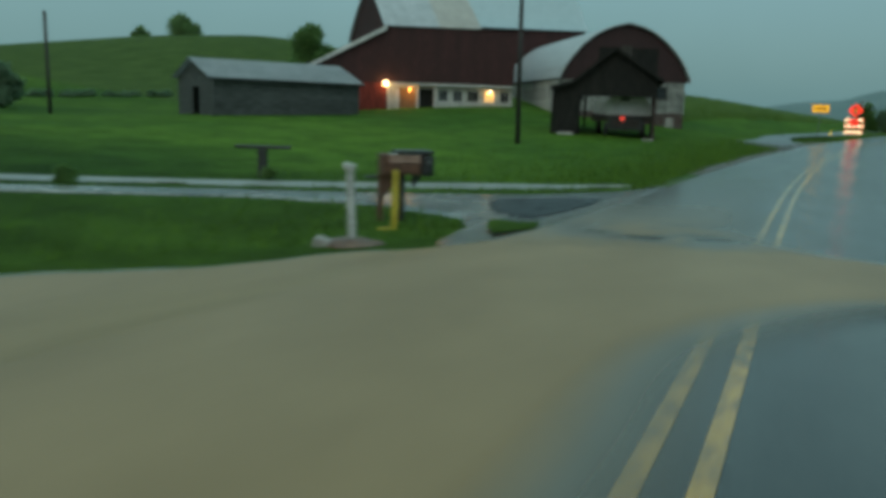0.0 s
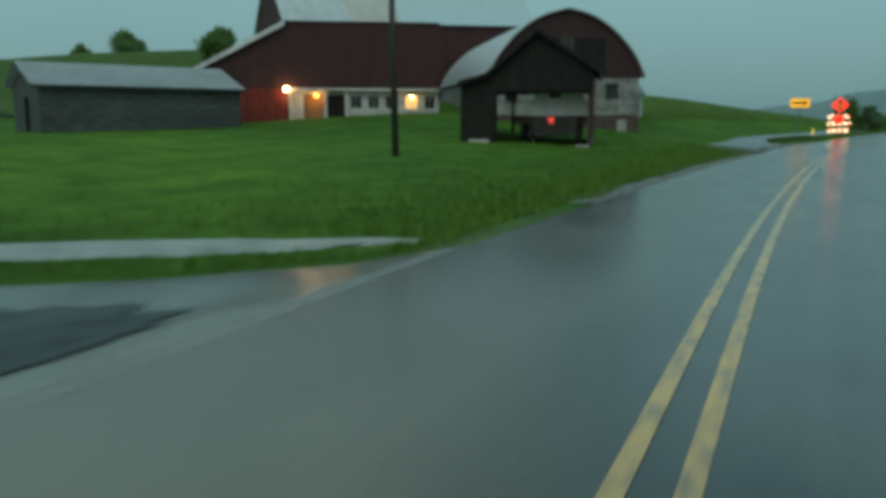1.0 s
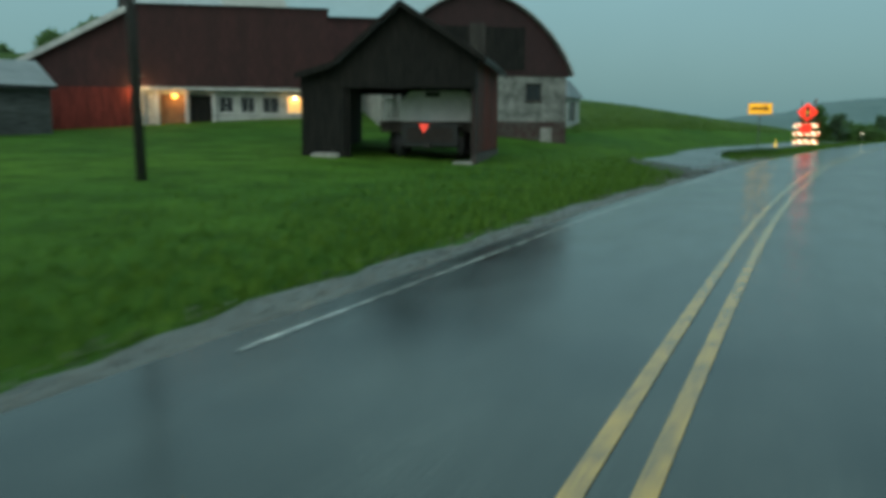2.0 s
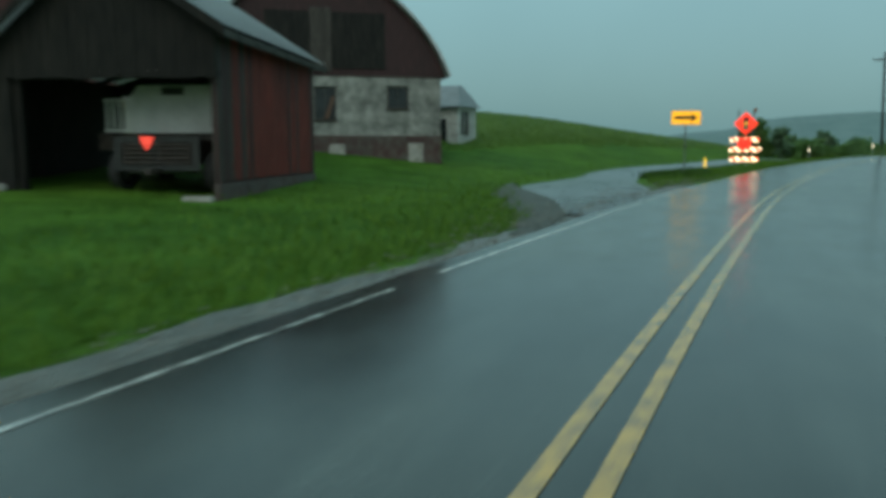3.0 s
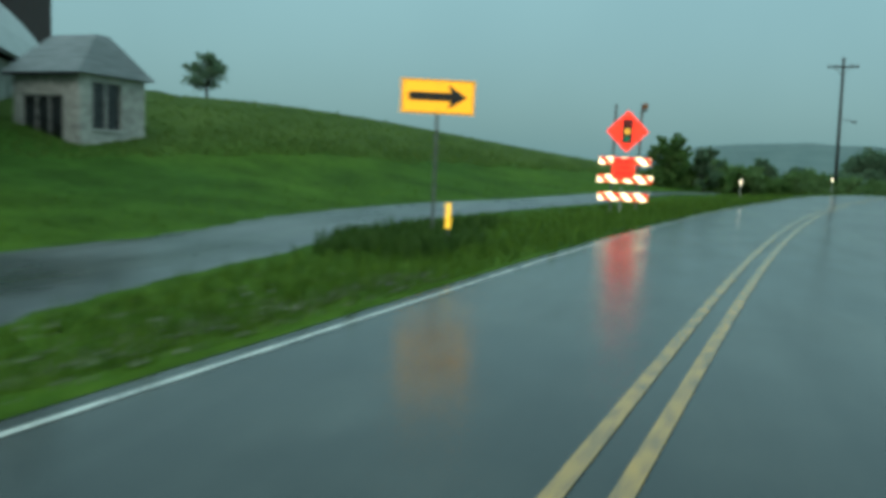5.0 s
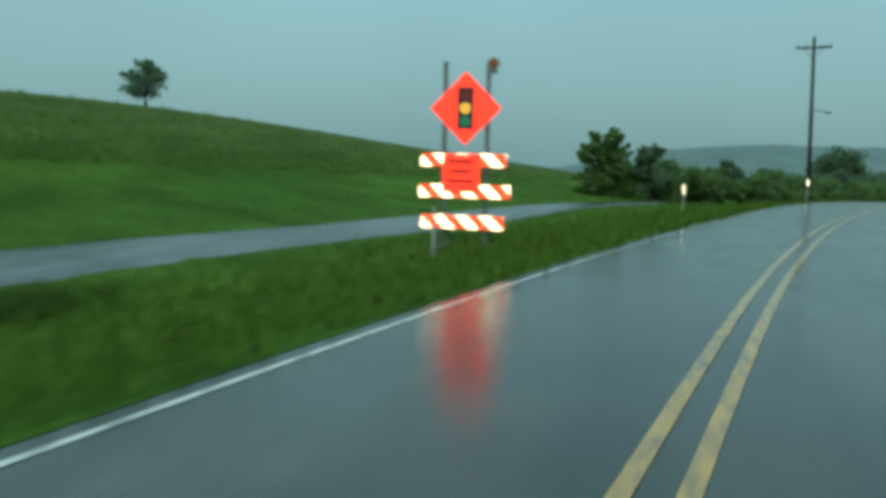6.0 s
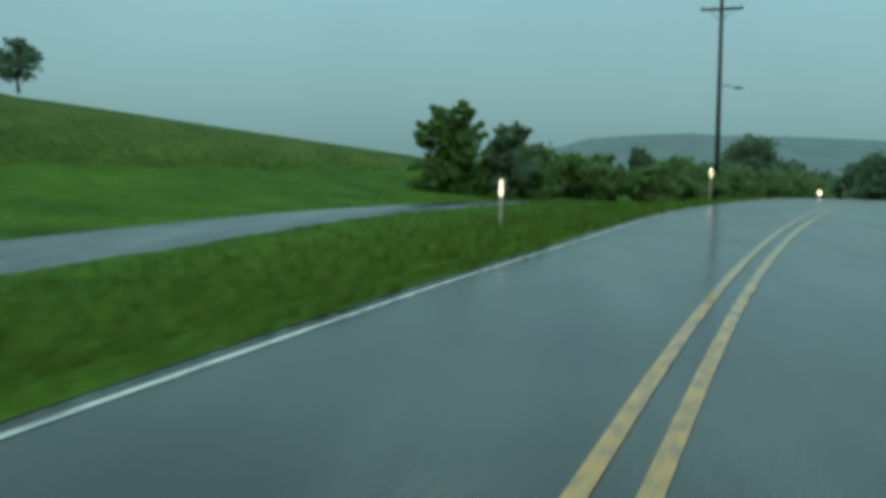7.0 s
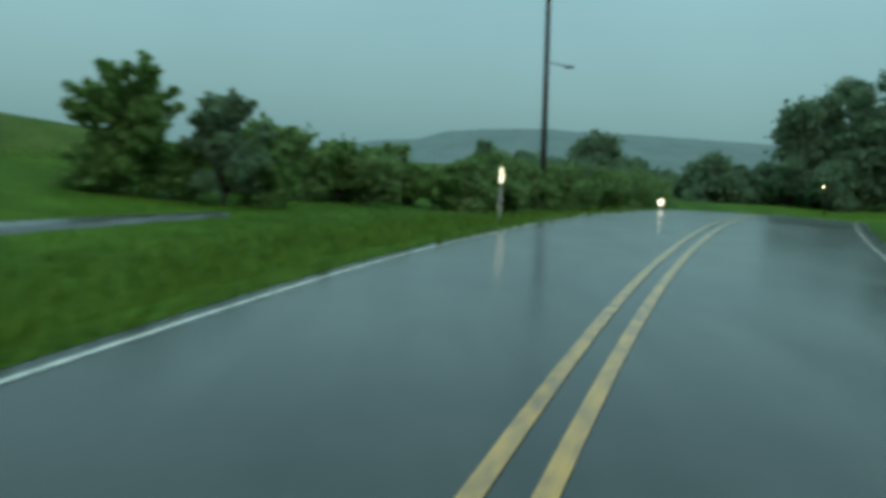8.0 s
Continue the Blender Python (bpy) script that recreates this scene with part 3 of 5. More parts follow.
track("side_lane", [(-0.9, 34, 1.6), (-1.7, 39, 3.6), (-2.4, 44, 4.6), (-3.4, 49, 5.2), (-3.7, 53, 4.5), (-3.6, 58, 3.4), (-3.6, 64, 3.0), (-2.4, 70.3, 2.7), (-0.6, 75.6, 2.5),
                    (0.5, 79, 2.6), (1.6, 82.5, 2.6), (3.0, 87.5, 2.1), (4.3, 91.5, 1.5), (5.7, 94.8, 1.2), (6.8, 97.2, 0.9), (8.6, 101, 0.5)], ASPHALT_LANE, "narrow wet side lane running beside the road", 0.085)
patch("grass_island", [(-3.95, -11.2), (-4.6, -10.0), (-5.0, -8.9), (-4.4, -9.2), (-3.75, -9.7), (-3.4, -10.9)], GRASS,
      "small wet grass island at the driveway's mouth", 0.08, "grass island", 0.1, 0.05)
track("muddy_shoulder", [(-1.1, 29, 0.4), (-1.7, 33, 1.15), (-2.85, 38, 1.6), (-4.3, 42, 1.3), (-5.5, 45.5, 0.7), (-6.2, 49, 0.1)], MUD,
      "wet mud and gravel beside the lane's mouth", 0.092, 0.5)
ribbon("shoulder", 6, 46, -3.65, -3.05, 0.005, GRAVEL, across=4, step=0.4, ragged=0.35)
tagged(bpy.data.objects["shoulder"], "wet grey gravel shoulder along the road", "shoulder", kind="structure")
ribbon("verge", 46, 112, -3.5, -3.0, 0.034, GRASS, across=3, step=0.4, ragged=0.2)
tagged(bpy.data.objects["verge"], "thin wet grassy verge beside the white line", "verge", kind="structure")


# ---------------------------------------------------------------- flood water
def flood():
    """A sheet of muddy water over the left lane; 'depth' tells how thick the water lies."""
    xs, ys = np.arange(-30, 3.2, 0.3), np.arange(-60, 5.9, 0.3)
    edge_x = np.array([-30, -12, -9, -6.7, -5.7, -4.6, -3.3, -1, -0.2, 1.6, 3.2])
    edge_y = np.array([-24.6, -19.2, -17.3, -15.3, -14.2, -13.5, -12.3, -11.45, -11.15, -10.75, -10.6])
    n = len(xs)
    verts, deep = [], []
    for y in ys:
        for x in xs:
            wob = 0.5 * noise.noise((x * 0.5, y * 0.5, 3)) + 0.2 * noise.noise((x * 1.7, y * 1.7, 5))
            gap = float(np.interp(x, edge_x, edge_y)) + wob - y
            right = 0.05 + 0.35 * noise.noise((0.0, y * 0.35, 9)) + 2.7 * math.exp(-0.5 * ((y + 12.4) / (1.75 if y < -12.4 else 1.4)) ** 2) - x
            full = float(smooth(gap, -0.25, 0.5)) * float(smooth(right, -0.6, 0.7))
            film = (0.62 * float(smooth(gap, -11, -0.5)) + 0.3 * float(smooth(gap, -26, -9))) * float(smooth(right, -0.3, 1.4)) * float(smooth(x, -3.75, -3.4))
            bare = 0.5 + noise.noise((x * 0.8, y * 0.8, 11)) + 0.6 * noise.noise((x * 2.1, y * 2.1, 13))
            film *= 1 - 0.9 * float(smooth(bare, 0.15, 0.9)) * math.exp(-0.5 * ((x + 1.5) / 1.0) ** 2 - 0.5 * ((y + 9.9) / 0.9) ** 2)
            deep.append(max(full, film))
            on_road = abs(float(road_off(x, y))) < 3.15
            z = max(float(land(x, y)) + 0.09, float(road_z(y)) + 0.05 - 0.018 * abs(x) if on_road else -9)
            verts.append((x, y, z + 0.008 + 0.022 * full))
    faces = [(j * n + i, j * n + i + 1, (j + 1) * n + i + 1, (j + 1) * n + i) for j in range(len(ys) - 1) for i in range(n - 1)
             if max(deep[j * n + i], deep[j * n + i + 1], deep[(j + 1) * n + i], deep[(j + 1) * n + i + 1]) > 0.1]
    me = bpy.data.meshes.new("flood_water")
    me.from_pydata(verts, [], faces)
    att = me.attributes.new("depth", "FLOAT", "POINT")
    att.data.foreach_set("value", deep)
    me.polygons.foreach_set("use_smooth", [True] * len(faces))
    mat, nodes, links, p = shader("muddy_water")
    swirl = noise_of(nodes, links, 0.5, 4, (1, 0.5, 1))
    deep_col = ramp_of(nodes, links, swirl, (0.205, 0.127, 0.052), (0.26, 0.166, 0.074))
    thin_col = ramp_of(nodes, links, swirl, (0.19, 0.172, 0.132), (0.255, 0.232, 0.182))
    at = nodes.new("ShaderNodeAttribute")
    at.attribute_name = "depth"
    body, gloss, mixed = nodes.new("ShaderNodeMapRange"), nodes.new("ShaderNodeMapRange"), nodes.new("ShaderNodeMix")
    body.inputs["From Min"].default_value, body.inputs["From Max"].default_value = 0.68, 0.95
    gloss.inputs["From Min"].default_value, gloss.inputs["From Max"].default_value = 0.4, 0.9
    gloss.inputs["To Min"].default_value, gloss.inputs["To Max"].default_value = 0.2, 0.42
    mixed.data_type = "RGBA"
    links.new(at.outputs["Fac"], body.inputs["Value"])
    links.new(at.outputs["Fac"], gloss.inputs["Value"])
    links.new(body.outputs[0], mixed.inputs[0])
    links.new(thin_col, mixed.inputs[6])
    links.new(deep_col, mixed.inputs[7])
    links.new(mixed.outputs[2], p.inputs["Base Color"])
    links.new(gloss.outputs[0], p.inputs["Roughness"])
    p.inputs["Specular IOR Level"].default_value = 0.42
    b = nodes.new("ShaderNodeBump")
    b.inputs["Strength"].default_value, b.inputs["Distance"].default_value = 0.15, 0.015
    links.new(noise_of(nodes, links, 3, 4, (1, 0.6, 1)), b.inputs["Height"])
    links.new(b.outputs[0], p.inputs["Normal"])
    cover = nodes.new("ShaderNodeMapRange")
    cover.inputs["From Min"].default_value = 0.1
    links.new(at.outputs["Fac"], cover.inputs["Value"])
    links.new(cover.outputs[0], p.inputs["Alpha"])
    me.materials.append(mat)
    return tagged(new("flood_water", me), "shallow brown flood water flowing over the lane", "flood water", kind="structure")


flood()


# ---------------------------------------------------------------- far distance
def far_ridge(name, y_far, label):
    xs = np.linspace(-160, 1500, 220)
    verts, faces = [], []
    for x in xs:
        h = float(np.interp(x, [-160, -46, 20, 67, 200, 360, 570, 900, 1500], [0, 22, 28, 42, 52, 48, 43, 40, 30]))
        h *= 1 + 0.05 * noise.noise((x * 0.006, 4.0, 0)) + 0.025 * noise.noise((x * 0.03, 4.0, 1)) + 0.02 * noise.noise((x * 0.11, 4.0, 2))
        verts += [(x, y_far - 350, -20), (x, y_far - 80, h * 0.75), (x, y_far, h), (x, y_far + 200, -20)]
    for i in range(len(xs) - 1):
        for k in range(3):
            a = i * 4 + k
            faces.append((a, a + 4, a + 5, a + 1))
    me = bpy.data.meshes.new(name)
    me.from_pydata(verts, [], faces)
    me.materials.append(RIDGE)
    return tagged(new(name, me), label, "hill", kind="structure")


far_ridge("backdrop", 1250, "distant wooded ridge, rain haze put into its pale colour")


# ---------------------------------------------------------------- the farm
def axes(x, y, ux, uy, z=0.0):
    """A pose whose x runs along (ux, uy) and whose y runs to its left."""
    return pose(x, y, z, 0, 0, math.degrees(math.atan2(uy, ux)))


def lamp_head(name, m, label, power, colour, bulb=0.09, glass=LAMP_GLASS):
    """A small wall lamp: bracket, hood and a glowing bulb, with the light that it gives."""
    lamp = thing(name, m, label, "wall lamp", "barn lamps")
    part("bracket", tube((0, 0.25, 0.05), (0, 0, 0.12), 0.02), STEEL, lamp)
    part("hood", tube((0, 0, 0.06), (0, 0, 0.14), 0.17, 0.06, 14), STEEL, lamp)
    bm = bmesh.new()
    bmesh.ops.create_uvsphere(bm, u_segments=12, v_segments=8, radius=bulb)
    part("bulb", bm, glass, lamp, "glowing warm bulb", True)
    d = bpy.data.lights.new("light", "POINT")
    d.energy, d.color, d.shadow_soft_size = power, colour, 0.12
    ob = new("light", d)
    ob.parent = lamp
    ob.location = (0, -0.22, -0.05)
    return lamp


def main_barn():
    """Bank barn: whitewashed lower storey, red upper wall above it, tall roof, lean-to at the end."""
    g = 1.25
    b = thing("bank_barn", axes(-39.9, 47.2, 0.85, 0.527), "weathered red barn with whitewashed lower storey and pale metal roof", "barn")
    # upper wall, over its thin white soffit board
    part("upper_wall", boxed(0, 13.2, 0, 0.25, 4.22, 9.75, bevel=0.02), RED_BOARD, b, "weathered dark red board wall")
    part("soffit", boxed(-0.1, 13.2, -0.06, 0.9, 4.02, 4.2, bevel=0.01), TRIM, b, "white soffit board")
    holes = [(1.45, 3.2, 0, 3.75), (3.45, 5.0, 0, 3.7)]
    wins = [(5.45, 6.5), (6.95, 8.0), (8.45, 9.7), (10.2, 11.35), (11.9, 12.9)]
    holes += [(a, c, 2.45, 3.65) for a, c in wins]
    part("lower_wall", wall_with_holes(0.2, 13.2, g - 0.6, 4.02, 0.55, 0.85, holes), WHITE_WALL, b, "whitewashed lower wall")
    part("plinth", boxed(5.1, 13.2, 0.44, 0.549, g - 0.6, 1.55, bevel=0.02), CONCRETE, b)
    for i, (a, c) in enumerate(wins):
        window(b, a, c, 2.45, 3.65, 0.56, GLASS_LIT if i == 3 else GLASS_DARK, 2)
    door = part("door", boxed(1.5, 3.15, 0.68, 0.76, g - 0.5, 3.7, bevel=0.01), WOOD_DOOR, b, "brown plank door lit by a lamp")
    part("door_handle", boxed(2.95, 3.0, 0.62, 0.68, 2.2, 2.35, bevel=0.005), STEEL, door)
    part("door", boxed(3.5, 4.95, 0.72, 0.8, g - 0.5, 3.65, bevel=0.01), DARK_BOARD, b, "dark plank door")
    for x in (0.35, 1.3, 3.32, 5.15):
        part("post", boxed(x - 0.12, x + 0.12, 0.25, 0.5, g - 0.6, 4.02, bevel=0.02), TRIM, b)
    part("end_wall", boxed(0.0, 0.2, 0.25, 4, 0.4, 9.6, bevel=0.01), RED_BOARD, b)
    part("back_wall", boxed(0.2, 13.2, 3.8, 4, 0.4, 9.55, bevel=0.01), RED_BOARD, b)
    part("side_wall", boxed(13.0, 13.2, 0.86, 3.79, 0.4, 9.6, bevel=0.01), RED_BOARD, b)
    part("floor", boxed(0.2, 12.98, 0.86, 3.79, 4.0, 4.2, bevel=0), DARK_BOARD, b)
    # low roof behind the upper wall
    bm = bmesh.new()
    vs = [bm.verts.new(v) for v in ((-0.1, -0.2, 9.76), (13.3, -0.2, 9.76), (13.3, 2.2, 9.8), (-0.1, 2.2, 9.8), (13.3, 4.2, 9.6), (-0.1, 4.2, 9.6))]
    bm.faces.new((vs[0], vs[1], vs[2], vs[3]))
    bm.faces.new((vs[3], vs[2], vs[4], vs[5]))
    bmesh.ops.solidify(bm, geom=bm.faces[:], thickness=0.14)
    part("low_roof", bm, RED_BOARD, b, "low dark red roof")
    # the rear wing beyond the bow-roofed barn, set back and heightened to fit the camera's view, under its own steep
    # pale roof
    part("wing_wall", boxed(10, 26.0, 20.2, 20.45, 0.4, 12.0, bevel=0.02), RED_BOARD, b, "weathered dark red wall of the rear wing")
    part("wing_wall", boxed(10, 26.0, 33.4, 33.6, 0.4, 12.0, bevel=0.02), RED_BOARD, b)
    for x in (10.0, 25.8):
        part("wing_end", boxed(x, x + 0.2, 20.46, 33.39, 0.4, 12.0, bevel=0.01), RED_BOARD, b)
    bm = bmesh.new()
    rings = [[bm.verts.new(v) for v in ((9.7, y, z), (x, y, z))] for x, y, z in ((26.5, 19.8, 11.95), (26.2, 21.2, 13.3), (25.9, 23.4, 15.8), (25.6, 26.8, 19.0))]
    back = [[bm.verts.new(v) for v in ((9.7, y, z), (x, y, z))] for x, y, z in ((25.9, 30.2, 15.8), (26.2, 32.4, 13.3), (26.5, 33.8, 11.95))]
    for p, q in zip(rings + back, (rings + back)[1:]):
        bm.faces.new((p[0], p[1], q[1], q[0]))
    for k in range(3):
        bm.faces.new((rings[k][1], back[2 - k][1], back[1 - k][1], rings[k + 1][1]) if k < 2 else (rings[2][1], back[0][1], rings[3][1]))
    bmesh.ops.recalc_face_normals(bm, faces=bm.faces)
    part("wing_roof", bm, BRIGHT_ROOF, b, "bright bare metal roof mirroring the sky")
    # lean-to at the end
    part("lean_to_wall", prism([(-7.9, 0.6), (-0.01, 0.6), (-0.01, 9.5), (-7.9, 5.45)], 0.02, 0.24), RED_BOARD, b)
    part("lean_to_base", boxed(-7.9, 0.1, -0.05, 0.015, 0.6, 4.15, bevel=0.01), RED_WALL, b, "red painted board wall")
    bm = bmesh.new()
    vs = [bm.verts.new(v) for v in ((-8.4, -0.35, 5.3), (0.2, -0.35, 9.75), (0.2, 9, 9.75), (-8.4, 9, 5.3))]
    bm.faces.new(vs)
    bmesh.ops.solidify(bm, geom=bm.faces[:], thickness=-0.3)
    part("lean_to_roof", bm, METAL_ROOF, b, "pale metal lean-to roof")
    part("rake_board", prism([(-8.4, 4.95), (0.1, 9.35), (0.1, 9.78), (-8.4, 5.36)], -0.42, -0.36), TRIM, b, "pale rake board")
    part("lean_to_side", boxed(-7.9, -7.7, 0.24, 8.8, 0.6, 5.4, bevel=0.01), RED_BOARD, b)
    m = b.matrix_world
    lamp_head("wall_lamp", m @ pose(0.05, -0.3, 4.12), "bare bright lamp under the barn's soffit", 110, (1.0, 0.6, 0.24), 0.16)
    lamp_head("wall_lamp", m @ pose(2.55, 0.32, 3.62), "warm bulb over the brown barn door", 75, (1.0, 0.5, 0.14), 0.13, LAMP_AMBER)
    lamp_head("wall_lamp", m @ pose(10.8, 0.3, 3.55), "small warm bulb by the barn window", 14, (1.0, 0.6, 0.22), 0.09)


main_barn()


def tall_barn():
    """The taller barn behind: dark red gables under a steep bowed roof of pale metal."""
    b = thing("bow_roof_barn", axes(-40.0, 47.9, 0.643, 0.766), "tall barn with steep bowed metal roof and dark gable", "barn")
    length = 10.7
    bow = [(0.0, 9.1), (1.6, 10.9), (3.8, 12.9), (6.5, 14.9), (9.2, 12.9), (11.4, 10.9), (13.0, 9.1)]

    def bow_roof(x0, x1):
        bm = bmesh.new()
        for k in range(len(bow) - 1):
            p = [(x0, *bow[k]), (x1, *bow[k]), (x1, *bow[k + 1]), (x0, *bow[k + 1])]
            bm.faces.new([bm.verts.new(v) for v in p])
        bmesh.ops.remove_doubles(bm, verts=bm.verts, dist=0.001)
        bmesh.ops.solidify(bm, geom=bm.faces[:], thickness=0.15)
        return bm

    part("roof", bow_roof(-0.25, 6.0), METAL_ROOF, b, "pale galvanised bow roof")
    part("roof", bow_roof(6.0, length + 0.25), RUST_ROOF, b, "rust-stained roof sheets")
    for x in (0.0, length - 0.2):
        bm = bmesh.new()
        outline = [(0.25, 0.5), (12.75, 0.5)] + [(y + (6.5 - y) * 0.03, z - 0.2) for y, z in reversed(bow)]
        p = [bm.verts.new((x, y, z)) for y, z in outline]
        q = [bm.verts.new((x + 0.2, y, z)) for y, z in outline]
        bm.faces.new(p)
        bm.faces.new(list(reversed(q)))
        for i in range(len(p)):
            j = (i + 1) % len(p)
            bm.faces.new((p[j], p[i], q[i], q[j]))
        bmesh.ops.recalc_face_normals(bm, faces=bm.faces)
        part("gable", bm, RED_BOARD, b, "dark red board gable")
    for y in (0.3, 12.5):
        part("side_wall", boxed(0.2, length - 0.2, y, y + 0.2, 0.5, 9.3, bevel=0.01), RED_BOARD, b)


tall_barn()


def arch_barn():
    """Barn with a bow-shaped roof: stone lower wall, dark red board gable to the road."""
    b = thing("arch_roof_barn", axes(-17.13, 53.52, 0.8387, 0.5446), "dark red bow-roofed barn on a whitewashed stone wall", "barn")
    half, eave, top, length = 6.35, 4.9, 10.05, 26.0
    n = 24
    curve = []
    for i in range(n + 1):
        u = -1 + 2 * i / n
        z = eave + (top - eave) * (1 - abs(u) ** 1.95) ** 0.8 + 0.12 * max(0, 1 - abs(u) * 8)
        curve.append((u * half, z))
    part("gable", prism(curve, 0.0, 0.22), SMOKE_RED, b, "dark red board gable with bowed top")
    part("back_gable", prism(curve, length - 0.2, length), RED_BOARD, b)
    bm = bmesh.new()
    for k in range(n):
        (xa, za), (xb, zb) = curve[k], curve[k + 1]
        s = 1.02
        quads = [(xa * s, -0.35, za + 0.02), (xb * s, -0.35, zb + 0.02), (xb * s, length + 0.3, zb + 0.02), (xa * s, length + 0.3, za + 0.02)]
        lift = [(x * 1.015, y, z + 0.1) for x, y, z in quads]
        vs = [bm.verts.new(v) for v in quads + lift]
        for f in ((0, 3, 2, 1), (4, 5, 6, 7), (0, 1, 5, 4), (2, 3, 7, 6)):
            bm.faces.new([vs[i] for i in f])
    bmesh.ops.remove_doubles(bm, verts=bm.verts, dist=0.001)
    part("roof", bm, METAL_ROOF, b, "pale galvanised bow roof")
    w1, w2 = (3.3, 4.4, 3.3, 4.42), (-0.4, 0.7, 2.7, 4.36)
    wins = [w1, w2, (-5.0, -4.0, 3.0, 4.3)]
    part("stone_wall", wall_with_holes(-half + 0.1, half - 0.25, 1.95, 4.89, 0.05, 0.6, wins), STONE, b, "whitewashed rough stone wall")
    part("stone_base", boxed(-half, half - 0.2, 0.0, 0.62, -0.6, 1.945, bevel=0.03), STONE_RED, b, "rust-red lower stone courses")
    for x, tall in ((-3.2, 1.3), (0.7, 1.5), (4.75, 1.55)):
        part("buttress", boxed(x - 0.4, x + 0.4, -0.1, -0.002, -0.5, tall, bevel=0.04), CONCRETE, b, "pale stone patch")
    for i, h in enumerate(wins):
        window(b, *h, 0.06, GLASS_DARK, 2, 0.2, GREY_PLANK)
    part("lintel", boxed(3.1, 4.6, 0.0, 0.05, 4.44, 4.6, bevel=0.02), STONE, b)
    part("lintel", boxed(-0.6, 0.9, 0.0, 0.05, 4.38, 4.54, bevel=0.02), STONE, b)
    part("board", prism([(0.1, 2.78), (0.32, 2.78), (0.62, 3.85), (0.48, 3.9)], 0.0, 0.05), MAIL_BROWN, b, "loose brown plank in the window")
    # flat dark panels stand in for the gable's two unlit loft openings
    for x0, x1 in ((-2.75, -0.56), (0.52, 3.2)):
        part("loft_dark_panel", boxed(x0, x1, -0.05, 0.0, 5.25, 8.0, bevel=0.01), DARK_BOARD, b, "dark board panel in place of an unlit loft opening")
    part("board_strip", boxed(-0.54, 0.5, -0.06, 0.0, 5.1, 8.2, bevel=0.01), GREY_PLANK, b, "faded grey-brown board strip")
    wins_side = [(y, y + 1.0, 2.9, 4.1) for y in (1.5, 3.6, 5.7, 7.8, 9.9, 12.0, 14.1, 16.2, 18.3)]
    bm = wall_with_holes(-length + 0.2, -0.62, -0.6, 4.86, 0, 0.4, [(-b_, -a_, c_, d_) for a_, b_, c_, d_ in wins_side])
    bmesh.ops.rotate(bm, verts=bm.verts, matrix=Matrix.Rotation(radians(-90), 3, "Z"))
    bmesh.ops.translate(bm, verts=bm.verts, vec=(-half + 0.02, 0, 0))
    part("side_wall", bm, WHITE_WALL, b, "whitewashed side wall")
    for a_, b_, c_, d_ in wins_side:
        w = part("window", boxed(-half + 0.1, -half + 0.2, a_, b_, c_, d_, bevel=0), GLASS_DARK, b)
        part("mullion", boxed(-half + 0.06, -half + 0.1, (a_ + b_) / 2 - 0.03, (a_ + b_) / 2 + 0.03, c_, d_, bevel=0), TRIM, w)
    part("side_wall", boxed(half - 0.6, half - 0.25, 0.62, length - 0.2, -0.6, 4.86, bevel=0.02), STONE, b)


arch_barn()


SHED = axes(-17.75, 33.49, 0.975, 0.22)


def planked(parent, name, x0, x1, z0, top, y0, y1, material, seed, width=0.22, turned=False):
    """Upright planks side by side, each its own piece, a little uneven in depth and length."""
    rng = random.Random(seed)
    n = max(1, round((x1 - x0) / width))
    step = (x1 - x0) / n
    for k in range(n):
        a, b, d = x0 + k * step + 0.006, x0 + (k + 1) * step - 0.006, rng.uniform(0, 0.02)
        bm = bmesh.new()
        za, zb = top(a) - 0.01, top(b) - 0.01
        zl = z0 - rng.uniform(0, 0.05)
        lo, hi = y0 - d, y1
        c = [(a, zl), (b, zl), (b, zb), (a, za)]
        p = [bm.verts.new((lo, -x, z) if turned else (x, lo, z)) for x, z in c]
        q = [bm.verts.new((hi, -x, z) if turned else (x, hi, z)) for x, z in c]
        bm.faces.new(p)
        bm.faces.new(list(reversed(q)))
        for i in range(4):
            l = (i + 1) % 4
            bm.faces.new((p[l], p[i], q[i], q[l]))
        bmesh.ops.recalc_face_normals(bm, faces=bm.faces)
        part(name, bm, material[rng.randrange(len(material))] if isinstance(material, list) else material, parent)


